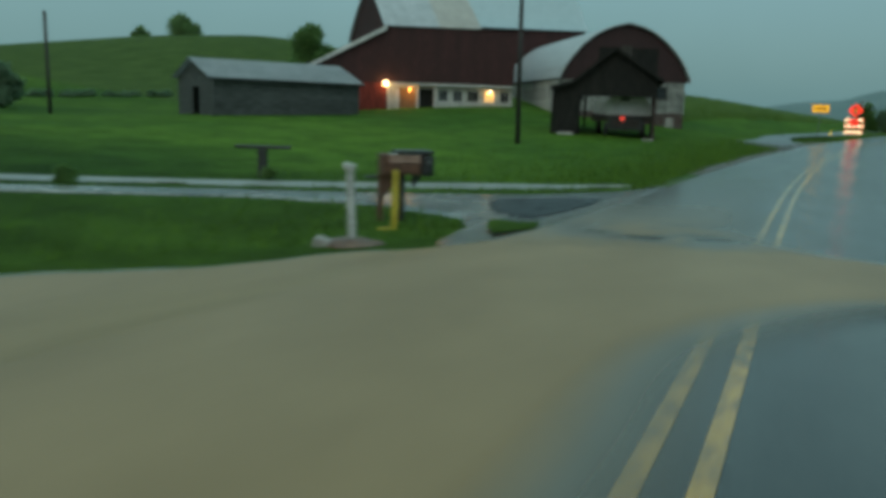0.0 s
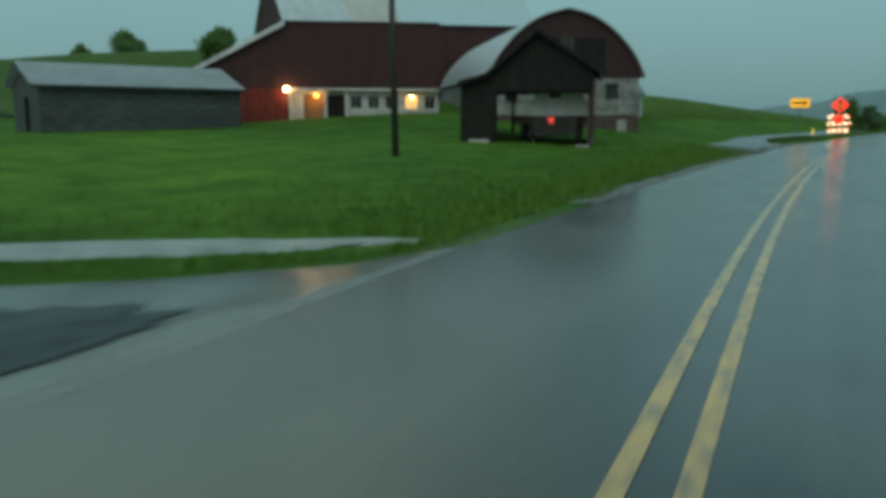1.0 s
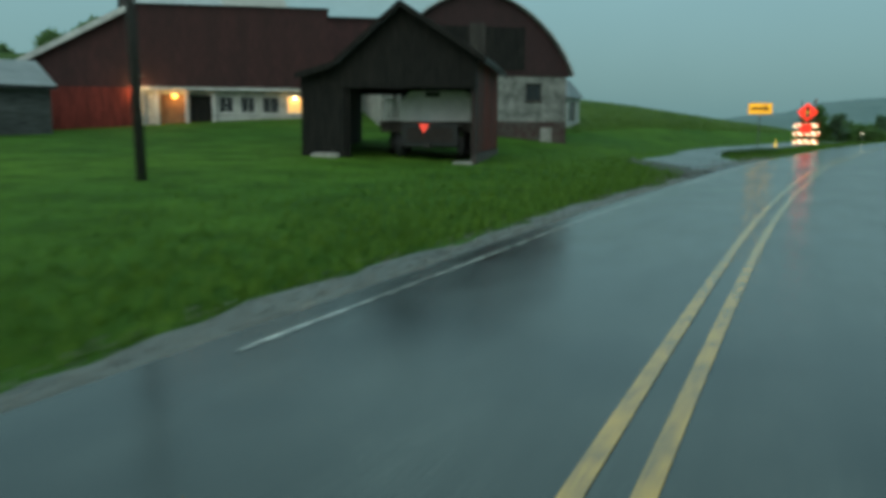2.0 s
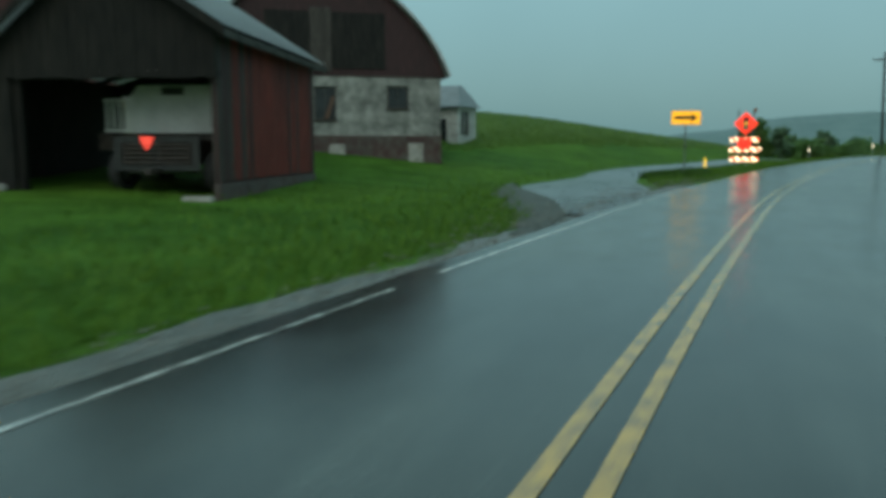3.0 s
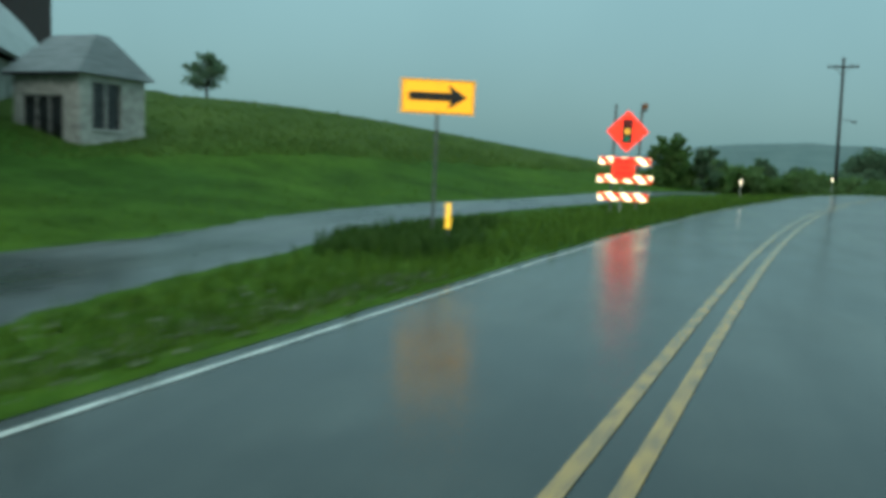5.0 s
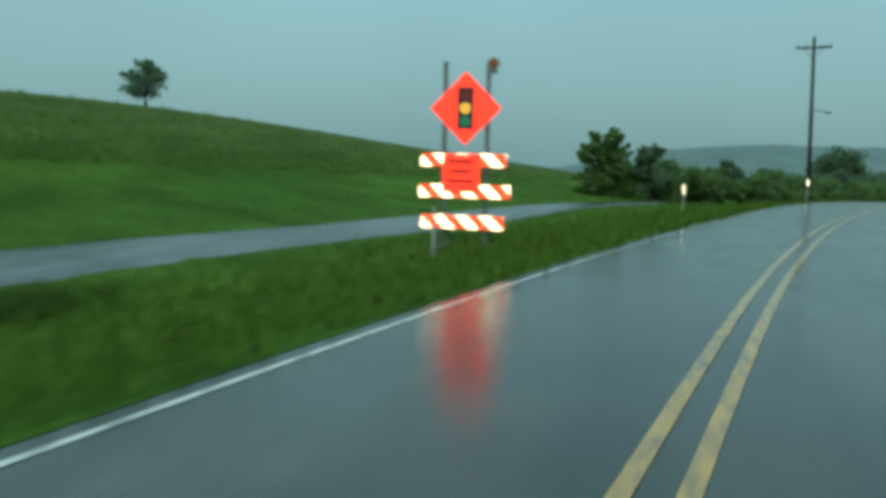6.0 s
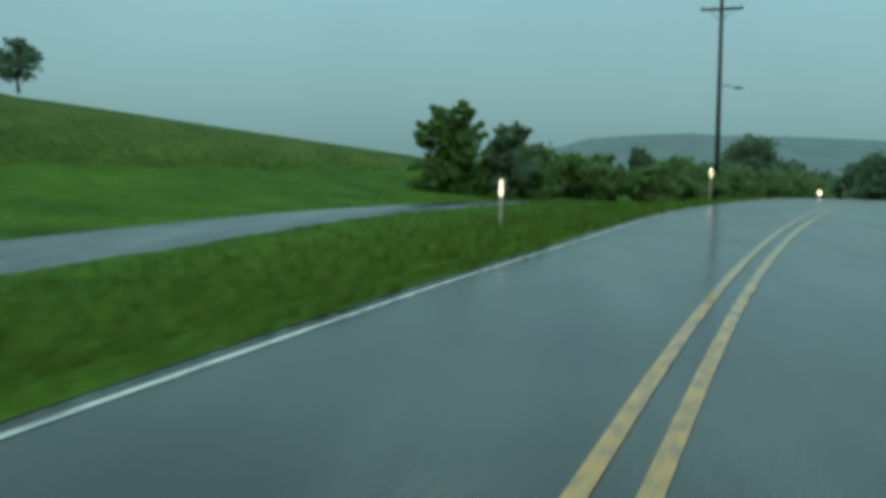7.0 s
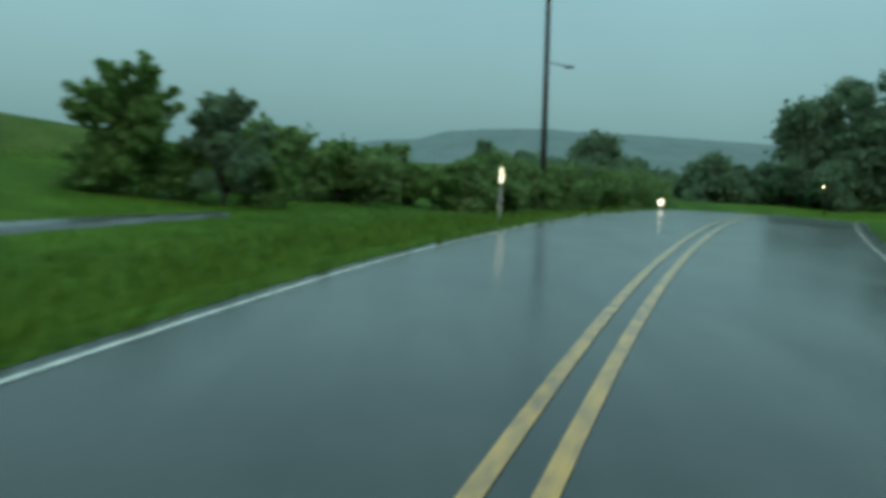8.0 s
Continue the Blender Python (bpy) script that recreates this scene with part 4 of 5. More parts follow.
def machine_shed():
    """Open-fronted gabled shed: dark boards, a red side wall to the road, pale metal roof."""
    b = thing("machine_shed", SHED, "open-fronted dark board machine shed with red side wall", "shed")
    w, depth, mid, top, low, eave = 7.5, 9.0, 4.4, 6.45, 3.62, 4.45
    bay, bay_z = 1.5, 4.02
    slope = lambda x: float(np.interp(x, [0, bay, mid, w], [low, bay_z, top, eave]))
    face = part("gable", prism([(0, 3.3), (w, 3.3), (w, eave - 0.04), (mid, top - 0.04), (bay, bay_z), (0, low)], 0.03, 0.12), DARK_BOARD, b, "dark weathered board gable")
    planked(face, "plank", 0.0, w, 3.12, slope, 0.025, 0.029, DARK_BOARD, 3, 0.26)
    panel = part("front_panel", boxed(0, 1.9, 0.06, 0.16, -0.5, 3.1, bevel=0.01), DARK_BOARD, b)
    planked(panel, "plank", 0.0, 1.9, -0.4, lambda x: 3.1, 0.045, 0.058, DARK_BOARD, 4, 0.24)
    for x in (2.0, 7.38):
        part("post", boxed(x - 0.1, x + 0.1, 0.17, 0.37, -0.5, 3.28, bevel=0.015), GREY_PLANK if x > 5 else DARK_BOARD, b)
    part("header", boxed(1.9, w, 0.165, 0.3, 3.1, 3.28, bevel=0.01), DARK_BOARD, b)
    pitch = (top - eave) / (w - mid)
    for x0, z0, x1, z1 in ((mid, top, bay, bay_z), (bay, bay_z, -0.1, low - 0.03), (mid, top, w + 0.42, eave - 0.42 * pitch)):
        bm = bmesh.new()
        vs = [bm.verts.new(v) for v in ((x0, -0.4, z0 + 0.12), (x1, -0.4, z1 + 0.12), (x1, depth + 0.35, z1 + 0.12), (x0, depth + 0.35, z0 + 0.12))]
        bm.faces.new(vs)
        bmesh.ops.solidify(bm, geom=bm.faces[:], thickness=0.07)
        bmesh.ops.recalc_face_normals(bm, faces=bm.faces)
        part("roof", bm, METAL_ROOF, b, "pale metal roof slope")
        part("rake_board", prism([(x0, z0 - 0.14), (x1, z1 - 0.14), (x1, z1 + 0.115), (x0, z0 + 0.115)], -0.46, -0.404), DARK_BOARD, b)
        for k in range(7):
            y = 0.6 + k * 1.35
            part("rafter", prism([(x0, z0 - 0.16), (x1, z1 - 0.16), (x1, z1 - 0.02), (x0, z0 - 0.02)], y, y + 0.08), DARK_BOARD, b)
    part("fascia", boxed(w + 0.36, w + 0.4, -0.38, depth + 0.3, eave - 0.42, eave - 0.22, bevel=0.01), GREY_PLANK, b, "grey weathered fascia board")
    wall = part("side_wall", boxed(w - 0.15, w - 0.05, 0.165, depth, 0.4, eave - 0.14, bevel=0.01), RED_BOARD, b, "faded red and grey board side wall")
    planked(wall, "plank", -depth, -2.4, 0.5, lambda x: eave - 0.16, w - 0.02, w - 0.048, [RED_WALL, RED_WALL, RED_BOARD], 5, 0.24, True)
    planked(wall, "plank", -2.4, -0.13, 0.5, lambda x: eave - 0.16, w - 0.02, w - 0.048, [GREY_PLANK, RED_WALL, RED_BOARD], 6, 0.24, True)
    part("side_base", boxed(w - 0.16, w + 0.01, 0.0, depth, -0.6, 0.39, bevel=0.03), STONE_RED, b, "low rubble footing under the side wall")
    part("side_wall", boxed(0, 0.15, 0.165, depth, -0.5, low - 0.02, bevel=0.01), DARK_BOARD, b)
    part("back_gable", prism([(0.15, 3.2), (w - 0.15, 3.2), (w - 0.15, eave - 0.15), (mid, top - 0.1), (bay, bay_z - 0.1), (0.15, low - 0.1)], depth - 0.15, depth), DARK_BOARD, b)
    for x, y in ((2.0, depth - 0.1), (4.6, depth - 0.1)):
        part("post", boxed(x - 0.09, x + 0.09, y - 0.09, y + 0.09, -0.6, 3.2, bevel=0.015), DARK_BOARD, b)
    part("footing", boxed(0.5, 1.7, -0.3, 0.0, -0.45, 0.4, bevel=0.1), CONCRETE, b, "pale concrete footing block")
    part("footing", boxed(6.6, 7.4, -0.35, -0.02, -0.5, 0.1, bevel=0.08), CONCRETE, b, "pale concrete footing block")
    return b


machine_shed()


def wheel(parent, x, y, z, r, width, name="wheel"):
    bm = bmesh.new()
    prof = [(r * 0.55, -width / 2), (r * 0.92, -width / 2), (r, -width * 0.3), (r, width * 0.3), (r * 0.92, width / 2), (r * 0.55, width / 2)]
    seg = 24
    rings = [[bm.verts.new((x + q, y + p * math.cos(a), z + p * math.sin(a))) for a in [2 * math.pi * k / seg for k in range(seg)]] for p, q in prof]
    for i in range(len(rings)):
        j = (i + 1) % len(rings)
        for k in range(seg):
            l = (k + 1) % seg
            bm.faces.new((rings[i][k], rings[i][l], rings[j][l], rings[j][k]))
    bmesh.ops.recalc_face_normals(bm, faces=bm.faces)
    w = part(name, bm, RUBBER, parent, "", True)
    part("rim", tube((x - width * 0.3, y, z), (x + width * 0.3, y, z), r * 0.56, seg=16), STEEL, w)
    return w


def forage_wagon():
    """A white feed wagon with a chamfered roof and a slatted rack at its end, on four wheels."""
    g = float(land(-15.0, 40.0))
    b = thing("forage_wagon", SHED @ pose(2.45, 2.3, g), "dirty white forage wagon with slatted rack parked in the open shed", "wagon")
    t = 3.08 - g
    out = [(1.35, 1.75 - g), (4.8, 1.75 - g), (4.8, 2.4 - g), (4.3, t), (1.8, t), (1.35, 2.55 - g)]
    body = part("box", prism(out, 0.0, 4.4), WAGON_WHITE, b, "dirty white wagon box")
    part("hatch", boxed(2.5, 3.15, -0.03, -0.002, t - 0.27, t - 0.05, bevel=0.01), BLACK, body)
    for k in range(4):
        x = 1.75 + k * 0.85
        part("rib", boxed(x - 0.025, x + 0.025, -0.025, -0.001, 1.8 - g, t - 0.12, bevel=0.008), WAGON_WHITE, body)
    # open rack: upright slats between two rails
    rack = part("rack", boxed(0.55, 1.34, 0.3, 0.36, 1.78 - g, 1.88 - g, bevel=0.01), WAGON_WHITE, b, "white slatted rack")
    part("rail", boxed(0.55, 1.34, 0.3, 0.36, 2.66 - g, 2.74 - g, bevel=0.01), WAGON_WHITE, rack)
    for k in range(4):
        x = 0.6 + k * 0.2
        part("slat", boxed(x, x + 0.09, 0.31, 0.35, 1.89 - g, 2.65 - g, bevel=0.006), WAGON_WHITE, rack)
    part("chassis", boxed(0.4, 4.6, 0.2, 4.2, 0.95, 1.74 - g, bevel=0.03), IRON, b)
    part("tailboard", boxed(1.5, 4.7, -0.012, 0.03, 1.25 - g, 1.72 - g, bevel=0.01), GREY_PLANK, b, "grey-brown board under the box")
    for x in (0.9, 4.2):
        for y in (1.0, 3.4):
            wheel(b, x, y, 0.55, 0.55, 0.34)


forage_wagon()


def spreader():
    """A dark two-wheeled spreader with a red triangle on its tail."""
    g = float(land(-13.2, 36.5))
    b = thing("manure_spreader", SHED @ pose(4.3, 0.85, g), "rusty dark farm spreader with a red warning triangle", "farm machine")
    out = [(0.1, 0.75), (2.1, 0.75), (2.3, 1.4), (-0.1, 1.4)]
    part("hopper", prism(out, 0.15, 1.4), IRON, b)
    part("tail_frame", wall_with_holes(-0.1, 2.3, 0.6, 1.5, 0.05, 0.13, [(0.1, 0.95, 0.75, 1.35), (1.15, 2.1, 0.75, 1.35)]), BLACK, b)
    for k in range(5):
        part("beater", tube((0.15, 0.02, 0.8 + k * 0.12), (2.05, 0.02, 0.8 + k * 0.12), 0.035, seg=8), IRON, b)
    for x in (-0.3, 2.4):
        wheel(b, x, 0.85, 0.55, 0.55, 0.32)
    part("axle", tube((-0.25, 0.85, 0.55), (2.35, 0.85, 0.55), 0.06), STEEL, b)
    bm = prism([(0.66, 1.62 - g), (1.08, 1.62 - g), (0.87, 1.25 - g)], -0.02, 0.0)
    part("emblem", bm, EMBLEM, b, "glowing red slow-vehicle triangle")
    part("drawbar", boxed(1.0, 1.2, -0.5, 0.15, 0.5, 0.65, bevel=0.02), IRON, b)


spreader()


def milk_house():
    b = thing("milk_house", axes(-17.6, 67.5, 0.993, -0.12, 0), "small whitewashed milk house with a slate-grey hipped roof", "milk house")
    part("front_wall", wall_with_holes(0.1, 3.2, -0.5, 4.0, 0, 0.25, [(0.45, 2.45, 1.5, 3.3)]), WHITE_WALL, b)
    window(b, 0.45, 2.45, 1.5, 3.3, 0.02, GLASS_DARK, 3, 0.14)
    part("side_wall", boxed(0.1, 0.35, 0.25, 3.0, -0.5, 4.0, bevel=0.01), WHITE_WALL, b)
    bm = wall_with_holes(0.25, 3.0, -0.5, 4.0, -3.2, -2.95, [(0.55, 1.85, 2.15, 3.75)])
    bmesh.ops.rotate(bm, verts=bm.verts, matrix=Matrix.Rotation(radians(90), 3, "Z"))
    part("side_wall", bm, WHITE_WALL, b)
    pane = part("window", boxed(3.06, 3.1, 0.55, 1.85, 2.15, 3.75, bevel=0), GLASS_DARK, b)
    part("mullion", boxed(3.1, 3.14, 1.18, 1.23, 2.15, 3.75, bevel=0), TRIM, pane)
    part("sill", boxed(3.12, 3.27, 0.5, 1.9, 2.07, 2.14, bevel=0.01), TRIM, pane)
    part("back_wall", boxed(0.35, 2.95, 2.75, 3.0, -0.5, 4.0, bevel=0.01), WHITE_WALL, b)
    bm = bmesh.new()
    e = [bm.verts.new(v) for v in ((-0.15, -0.3, 4.0), (3.45, -0.3, 4.0), (3.45, 3.3, 4.0), (-0.15, 3.3, 4.0))]
    t = [bm.verts.new(v) for v in ((0.6, 1.2, 5.45), (2.7, 1.2, 5.45), (2.7, 1.8, 5.45), (0.6, 1.8, 5.45))]
    bm.faces.new(e)
    bm.faces.new(t)
    for i in range(4):
        j = (i + 1) % 4
        bm.faces.new((e[i], e[j], t[j], t[i]))
    bmesh.ops.recalc_face_normals(bm, faces=bm.faces)
    part("roof", bm, GREY_ROOF, b, "slate-grey hipped roof")
    part("fascia", wall_with_holes(-0.12, 3.42, 3.88, 4.0, -0.29, -0.25, []), BLACK, b)


milk_house()


def long_shed():
    """Low grey shed with a pale metal roof, its gable end with a doorway to the field."""
    ang = (0.454, 0.891)
    b = thing("long_shed", axes(-43.3, 25.9, *ang), "long low shed with weathered grey siding and pale roof", "shed")
    length, w, eave, top = 13.4, 8.0, 3.8, 5.3
    g = -0.5
    part("front_wall", boxed(0, length, -0.1, 0.1, g, eave, bevel=0.01), GREY_BOARD, b)
    part("back_wall", boxed(0, length, w - 0.1, w + 0.1, g, eave, bevel=0.01), GREY_BOARD, b)
    def end(x0, x1, hole):
        bm = bmesh.new()
        a, c = 0.1, w - 0.1
        outs = [[(a, g), (a + 2.9, g), (a + 2.9, 3.0), (a, 3.0)], [(a + 4.5, g), (c, g), (c, 3.0), (a + 4.5, 3.0)],
                [(a, 3.0), (c, 3.0), (c, eave), (w / 2, top - 0.05), (a, eave)]]
        if not hole:
            outs = [[(a, g), (c, g), (c, eave), (w / 2, top - 0.05), (a, eave)]]
        for o in outs:
            p = [bm.verts.new((x0, y, z)) for y, z in o]
            q = [bm.verts.new((x1, y, z)) for y, z in o]
            bm.faces.new(p)
            bm.faces.new(list(reversed(q)))
            for i in range(len(o)):
                j = (i + 1) % len(o)
                bm.faces.new((p[j], p[i], q[i], q[j]))
        bmesh.ops.recalc_face_normals(bm, faces=bm.faces)
        return bm
    part("gable", end(0, 0.15, True), GREY_BOARD, b)
    part("gable", end(length - 0.15, length, False), GREY_BOARD, b)
    for y0, z0, y1, z1 in ((-0.45, eave - 0.16, w / 2, top), (w / 2, top, w + 0.45, eave - 0.16)):
        bm = bmesh.new()
        vs = [bm.verts.new(v) for v in ((-0.5, y0, z0 + 0.06), (length + 0.3, y0, z0 + 0.06), (length + 0.3, y1, z1 + 0.06), (-0.5, y1, z1 + 0.06))]
        bm.faces.new(vs)
        bmesh.ops.solidify(bm, geom=bm.faces[:], thickness=0.1)
        part("roof", bm, METAL_ROOF, b, "pale metal roof slope")
    part("fascia", boxed(-0.5, length + 0.3, -0.5, -0.455, eave - 0.3, eave - 0.12, bevel=0.005), BLACK, b)


long_shed()


def farm_pole(x, y, top, label, r=0.16, lean=(0, 0)):
    g = float(land(x, y))
    b = thing("utility_pole", pose(x, y, g), label, "utility pole", "utility poles")
    part("shaft", tube((0, 0, -0.5), (lean[0], lean[1], top - g), r, r * 0.72, 14), POLE_WOOD, b, "", True)
    part("step_bolt", tube((-0.25, 0, 3.0), (0.25, 0, 3.0), 0.012, seg=6), STEEL, b)
    return b


farm_pole(-16.2, 22.55, 10.5, "dark creosoted pole standing in the meadow", lean=(-0.2, 0))
farm_pole(-56.2, 21.2, 8.5, "dark weathered pole at the field's edge", 0.17)


def road_pole():
    """Utility pole with a crossarm, braces, insulators, a bracket and two wires' stubs."""
    x, y = 19.9, 121.1
    g = float(land(x, y))
    b = thing("utility_pole", pose(x, y, g, 0, 0, -12), "tall dark wooden utility pole with one crossarm", "utility pole", "utility poles")
    h = 12.2 - g
    arm = 11.4 - g
    part("shaft", tube((0.12, 0, -0.5), (-0.25, 0, h), 0.17, 0.11, 14), POLE_WOOD, b, "", True)
    part("crossarm", boxed(-1.45, 1.0, -0.2, -0.09, arm - 0.07, arm + 0.07, bevel=0.01), POLE_WOOD, b)
    for sx in (-1, 1):
        part("brace", tube((-0.22 + sx * 0.7, -0.15, arm - 0.05), (-0.22, -0.12, arm - 0.75), 0.025, seg=6), STEEL, b)
    for ix in (-1.35, -0.75, 0.45, 0.92):
        ins = part("insulator", tube((ix, -0.14, arm + 0.07), (ix, -0.14, arm + 0.22), 0.06, 0.035, 10), STEEL, b)
    part("bracket", tube((0.05, 0, 6.85 - g), (0.95, 0, 6.65 - g), 0.03, seg=8), BLACK, b)
    part("bracket_head", boxed(0.8, 1.25, -0.08, 0.08, 6.57 - g, 6.7 - g, bevel=0.02), BLACK, b)


road_pole()


# ---------------------------------------------------------------- at the driveway
def mailbox():
    """A wooden mailbox housing with a dark lid on two legs, with a pale panel on its side."""
    x, y = -6.8, -8.87
    g = float(land(x, y))
    b = thing("mailbox", axes(x, y, 0.62, 0.55, g), "brown wooden mailbox with dark lid and faded panel", "mailbox")
    z = 1.05 - g
    part("housing", boxed(-0.56, 0.22, -0.24, 0.24, z - 0.42, z - 0.02, bevel=0.012), MAIL_BROWN, b, "brown wooden housing")
    part("slat", boxed(-0.42, 0.2, -0.265, -0.243, z - 0.19, z - 0.03, bevel=0.006), MAIL_PALE, b, "faded pink slat")
    part("rim", boxed(-0.44, 0.21, -0.275, -0.243, z - 0.028, z - 0.004, bevel=0.004), TRIM, b, "pale top edge")
    part("bracket", prism([(0.1, z - 0.425), (0.3, z - 0.465), (0.1, z - 0.7)], -0.04, 0.04), BLACK, b)
    part("slat", boxed(-0.44, 0.18, -0.26, -0.243, z - 0.36, z - 0.22, bevel=0.006), MAIL_BROWN, b)
    part("brace", prism([(-0.59, z - 0.425), (-0.12, z - 0.425), (-0.42, z - 0.82), (-0.59, z - 0.86)], -0.05, 0.05), MAIL_BROWN, b, "brown wooden brace")
    part("lid", boxed(-0.27, 0.47, -0.3, 0.3, z - 0.015, z + 0.05, bevel=0.02), BLACK, b, "dark lid")
    box_ = part("letter_box", boxed(0.225, 0.5, -0.28, 0.24, z - 0.46, z - 0.02, bevel=0.1), BLACK, b, "black rounded letter box")
    part("handle", boxed(0.33, 0.4, -0.3, -0.282, z - 0.2, z - 0.15, bevel=0.006), STEEL, box_)
    for lx, lz in ((-0.52, -0.425), (-0.08, -0.425)):
        part("leg", boxed(lx - 0.055, lx + 0.055, 0.055, 0.165, -0.3, z + lz, bevel=0.01), MAIL_BROWN if lx < -0.3 else BLACK, b)
    part("shelf", boxed(-0.85, -0.595, -0.1, 0.1, z - 0.5, z - 0.46, bevel=0.01), BLACK, b)


mailbox()


def white_post():
    x, y = -6.0, -12.12
    g = float(land(x, y))
    b = thing("post", pose(x, y, g, 0, 0, 20), "weathered white wooden post leaning beside the driveway", "post")
    top = 1.0 - g
    part("shaft", prism([(-0.055, -0.2), (0.055, -0.2), (-0.01, top), (-0.11, top)], -0.05, 0.05), POST_WHITE, b)
    part("cap", prism([(-0.16, top - 0.02), (0.01, top - 0.06), (0.03, top + 0.02), (-0.14, top + 0.07)], -0.08, 0.08), POST_WHITE, b, "tilted white cap")
    bm = bmesh.new()
    bmesh.ops.create_uvsphere(bm, u_segments=20, v_segments=10, radius=1, matrix=Matrix.Diagonal((0.5, 0.36, 0.12, 1)))
    for v in bm.verts:
        v.co *= 1 + 0.25 * noise.noise(v.co * 5)
    part("foot", bm, MUD_RED, b, "reddish mud heaped at the foot", True)
    bm = boxed(-0.62, -0.2, -0.22, 0.05, -0.1, 0.1, bevel=0.05)
    bmesh.ops.rotate(bm, verts=bm.verts, cent=(-0.4, 0, 0), matrix=Matrix.Rotation(radians(14), 3, "Y"))
    part("stone", bm, CONCRETE, b, "pale flat stone")


def yellow_post():
    x, y = -6.38, -10.1
    g = float(land(x, y))
    b = thing("marker_post", pose(x, y, g, 0, 0, 25), "bright yellow marker post beside the mailbox", "marker post")
    top = 0.8 - g
    part("shaft", prism([(-0.07, -0.2), (0.05, -0.2), (0.07, top), (-0.05, top)], -0.035, 0.035), POST_YELLOW, b)
    part("foot_plate", boxed(-0.3, 0.02, -0.05, 0.05, -0.05, 0.03, bevel=0.01), POST_YELLOW, b)


white_post()
yellow_post()


def tee_stand():
    x, y = -15.2, -2.9
    g = float(land(x, y))
    b = thing("tee_stand", axes(x, y, 0.91, 0.41, g), "dark wooden T-shaped stand in the meadow", "stand")
    z = 0.6 - g
    part("crossbar", boxed(-0.87, 0.87, -0.12, 0.12, z - 0.1, z, bevel=0.02), BLACK, b)
    part("upright", boxed(-0.15, 0.12, -0.1, 0.1, -0.3, z - 0.1, bevel=0.02), BLACK, b)


tee_stand()


# ---------------------------------------------------------------- road signs
def arrow_sign():
    p, q = Vector((-0.68, 60.09, 0)), Vector((0.75, 60.59, 0))
    g = float(land(0.03, 60.34))
    d = (q - p).normalized()
    b = thing("arrow_sign", axes(0.06, 60.28, d.x, d.y, g), "yellow one-direction arrow sign on a steel post", "road sign")
    z0, z1 = 2.5 - g, 3.2 - g
    part("panel", boxed(-0.76, 0.76, 0.0, 0.012, z0, z1, bevel=0.004), SHEET_YELLOW, b, "yellow reflective panel with added glow for headlamp return")
    part("border", wall_with_holes(-0.745, 0.745, z0 + 0.015, z1 - 0.015, -0.006, -0.002, [(-0.725, 0.725, z0 + 0.035, z1 - 0.035)]), BLACK, b)
    zc, h = (z0 + z1) / 2, z1 - z0
    out = [(-0.6, zc - 0.085), (0.27, zc - 0.085), (0.2, zc - 0.25), (0.6, zc), (0.2, zc + 0.25), (0.27, zc + 0.085), (-0.6, zc + 0.085)]
    part("arrow", prism(out, -0.007, -0.003), BLACK, b, "black arrow pointing right")
    part("post", boxed(-0.03, 0.03, 0.014, 0.06, -0.5, z1 - 0.05, bevel=0.004), STEEL, b)
    for z in (z0 + 0.1, z1 - 0.1):
        part("bolt", tube((0, -0.012, z), (0, 0.02, z), 0.012, seg=8), STEEL, b)
    x, y = 1.09, 57.6
    g = float(land(x, y))
    m = thing("marker_post", pose(x, y, g), "yellow reflective marker post in the grass", "marker post")
    part("post", boxed(-0.02, 0.02, 0.012, 0.04, -0.3, 0.9, bevel=0.004), STEEL, m)
    part("plate", boxed(-0.04, 0.04, 0.0, 0.01, 0.42, 0.86, bevel=0.003), REFLECTOR_AMBER, m, "yellow reflective plate with added glow for headlamp return")


arrow_sign()


def striped_rail(parent, x0, x1, z0, z1, lean=-1):
    """A barricade rail: a board with slanted orange and white sheeting strips."""
    rail = part("rail", boxed(x0, x1, 0.0, 0.03, z0, z1, bevel=0.004), TRIM, parent)
    w, h = 0.25, z1 - z0
    k, x = 0, x0 - h
    while x < x1:
        out = []
        for px_, pz in ((x, z0 if lean > 0 else z1), (x + w, z0 if lean > 0 else z1), (x + w + h, z1 if lean > 0 else z0), (x + h, z1 if lean > 0 else z0)):
            out.append((px_, pz))
        lo, hi = x0 + 0.004, x1 - 0.004
        bm = prism(out, -0.006, -0.002)
        for plane, sign in ((lo, -1), (hi, 1)):
            geom = bm.verts[:] + bm.edges[:] + bm.faces[:]
            bmesh.ops.bisect_plane(bm, geom=geom, plane_co=(plane, 0, 0), plane_no=(sign, 0, 0), clear_outer=True)
        if len(bm.faces) > 2:
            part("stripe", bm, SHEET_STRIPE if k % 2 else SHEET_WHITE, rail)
        else:
            bm.free()
        x += w
        k += 1
    return rail


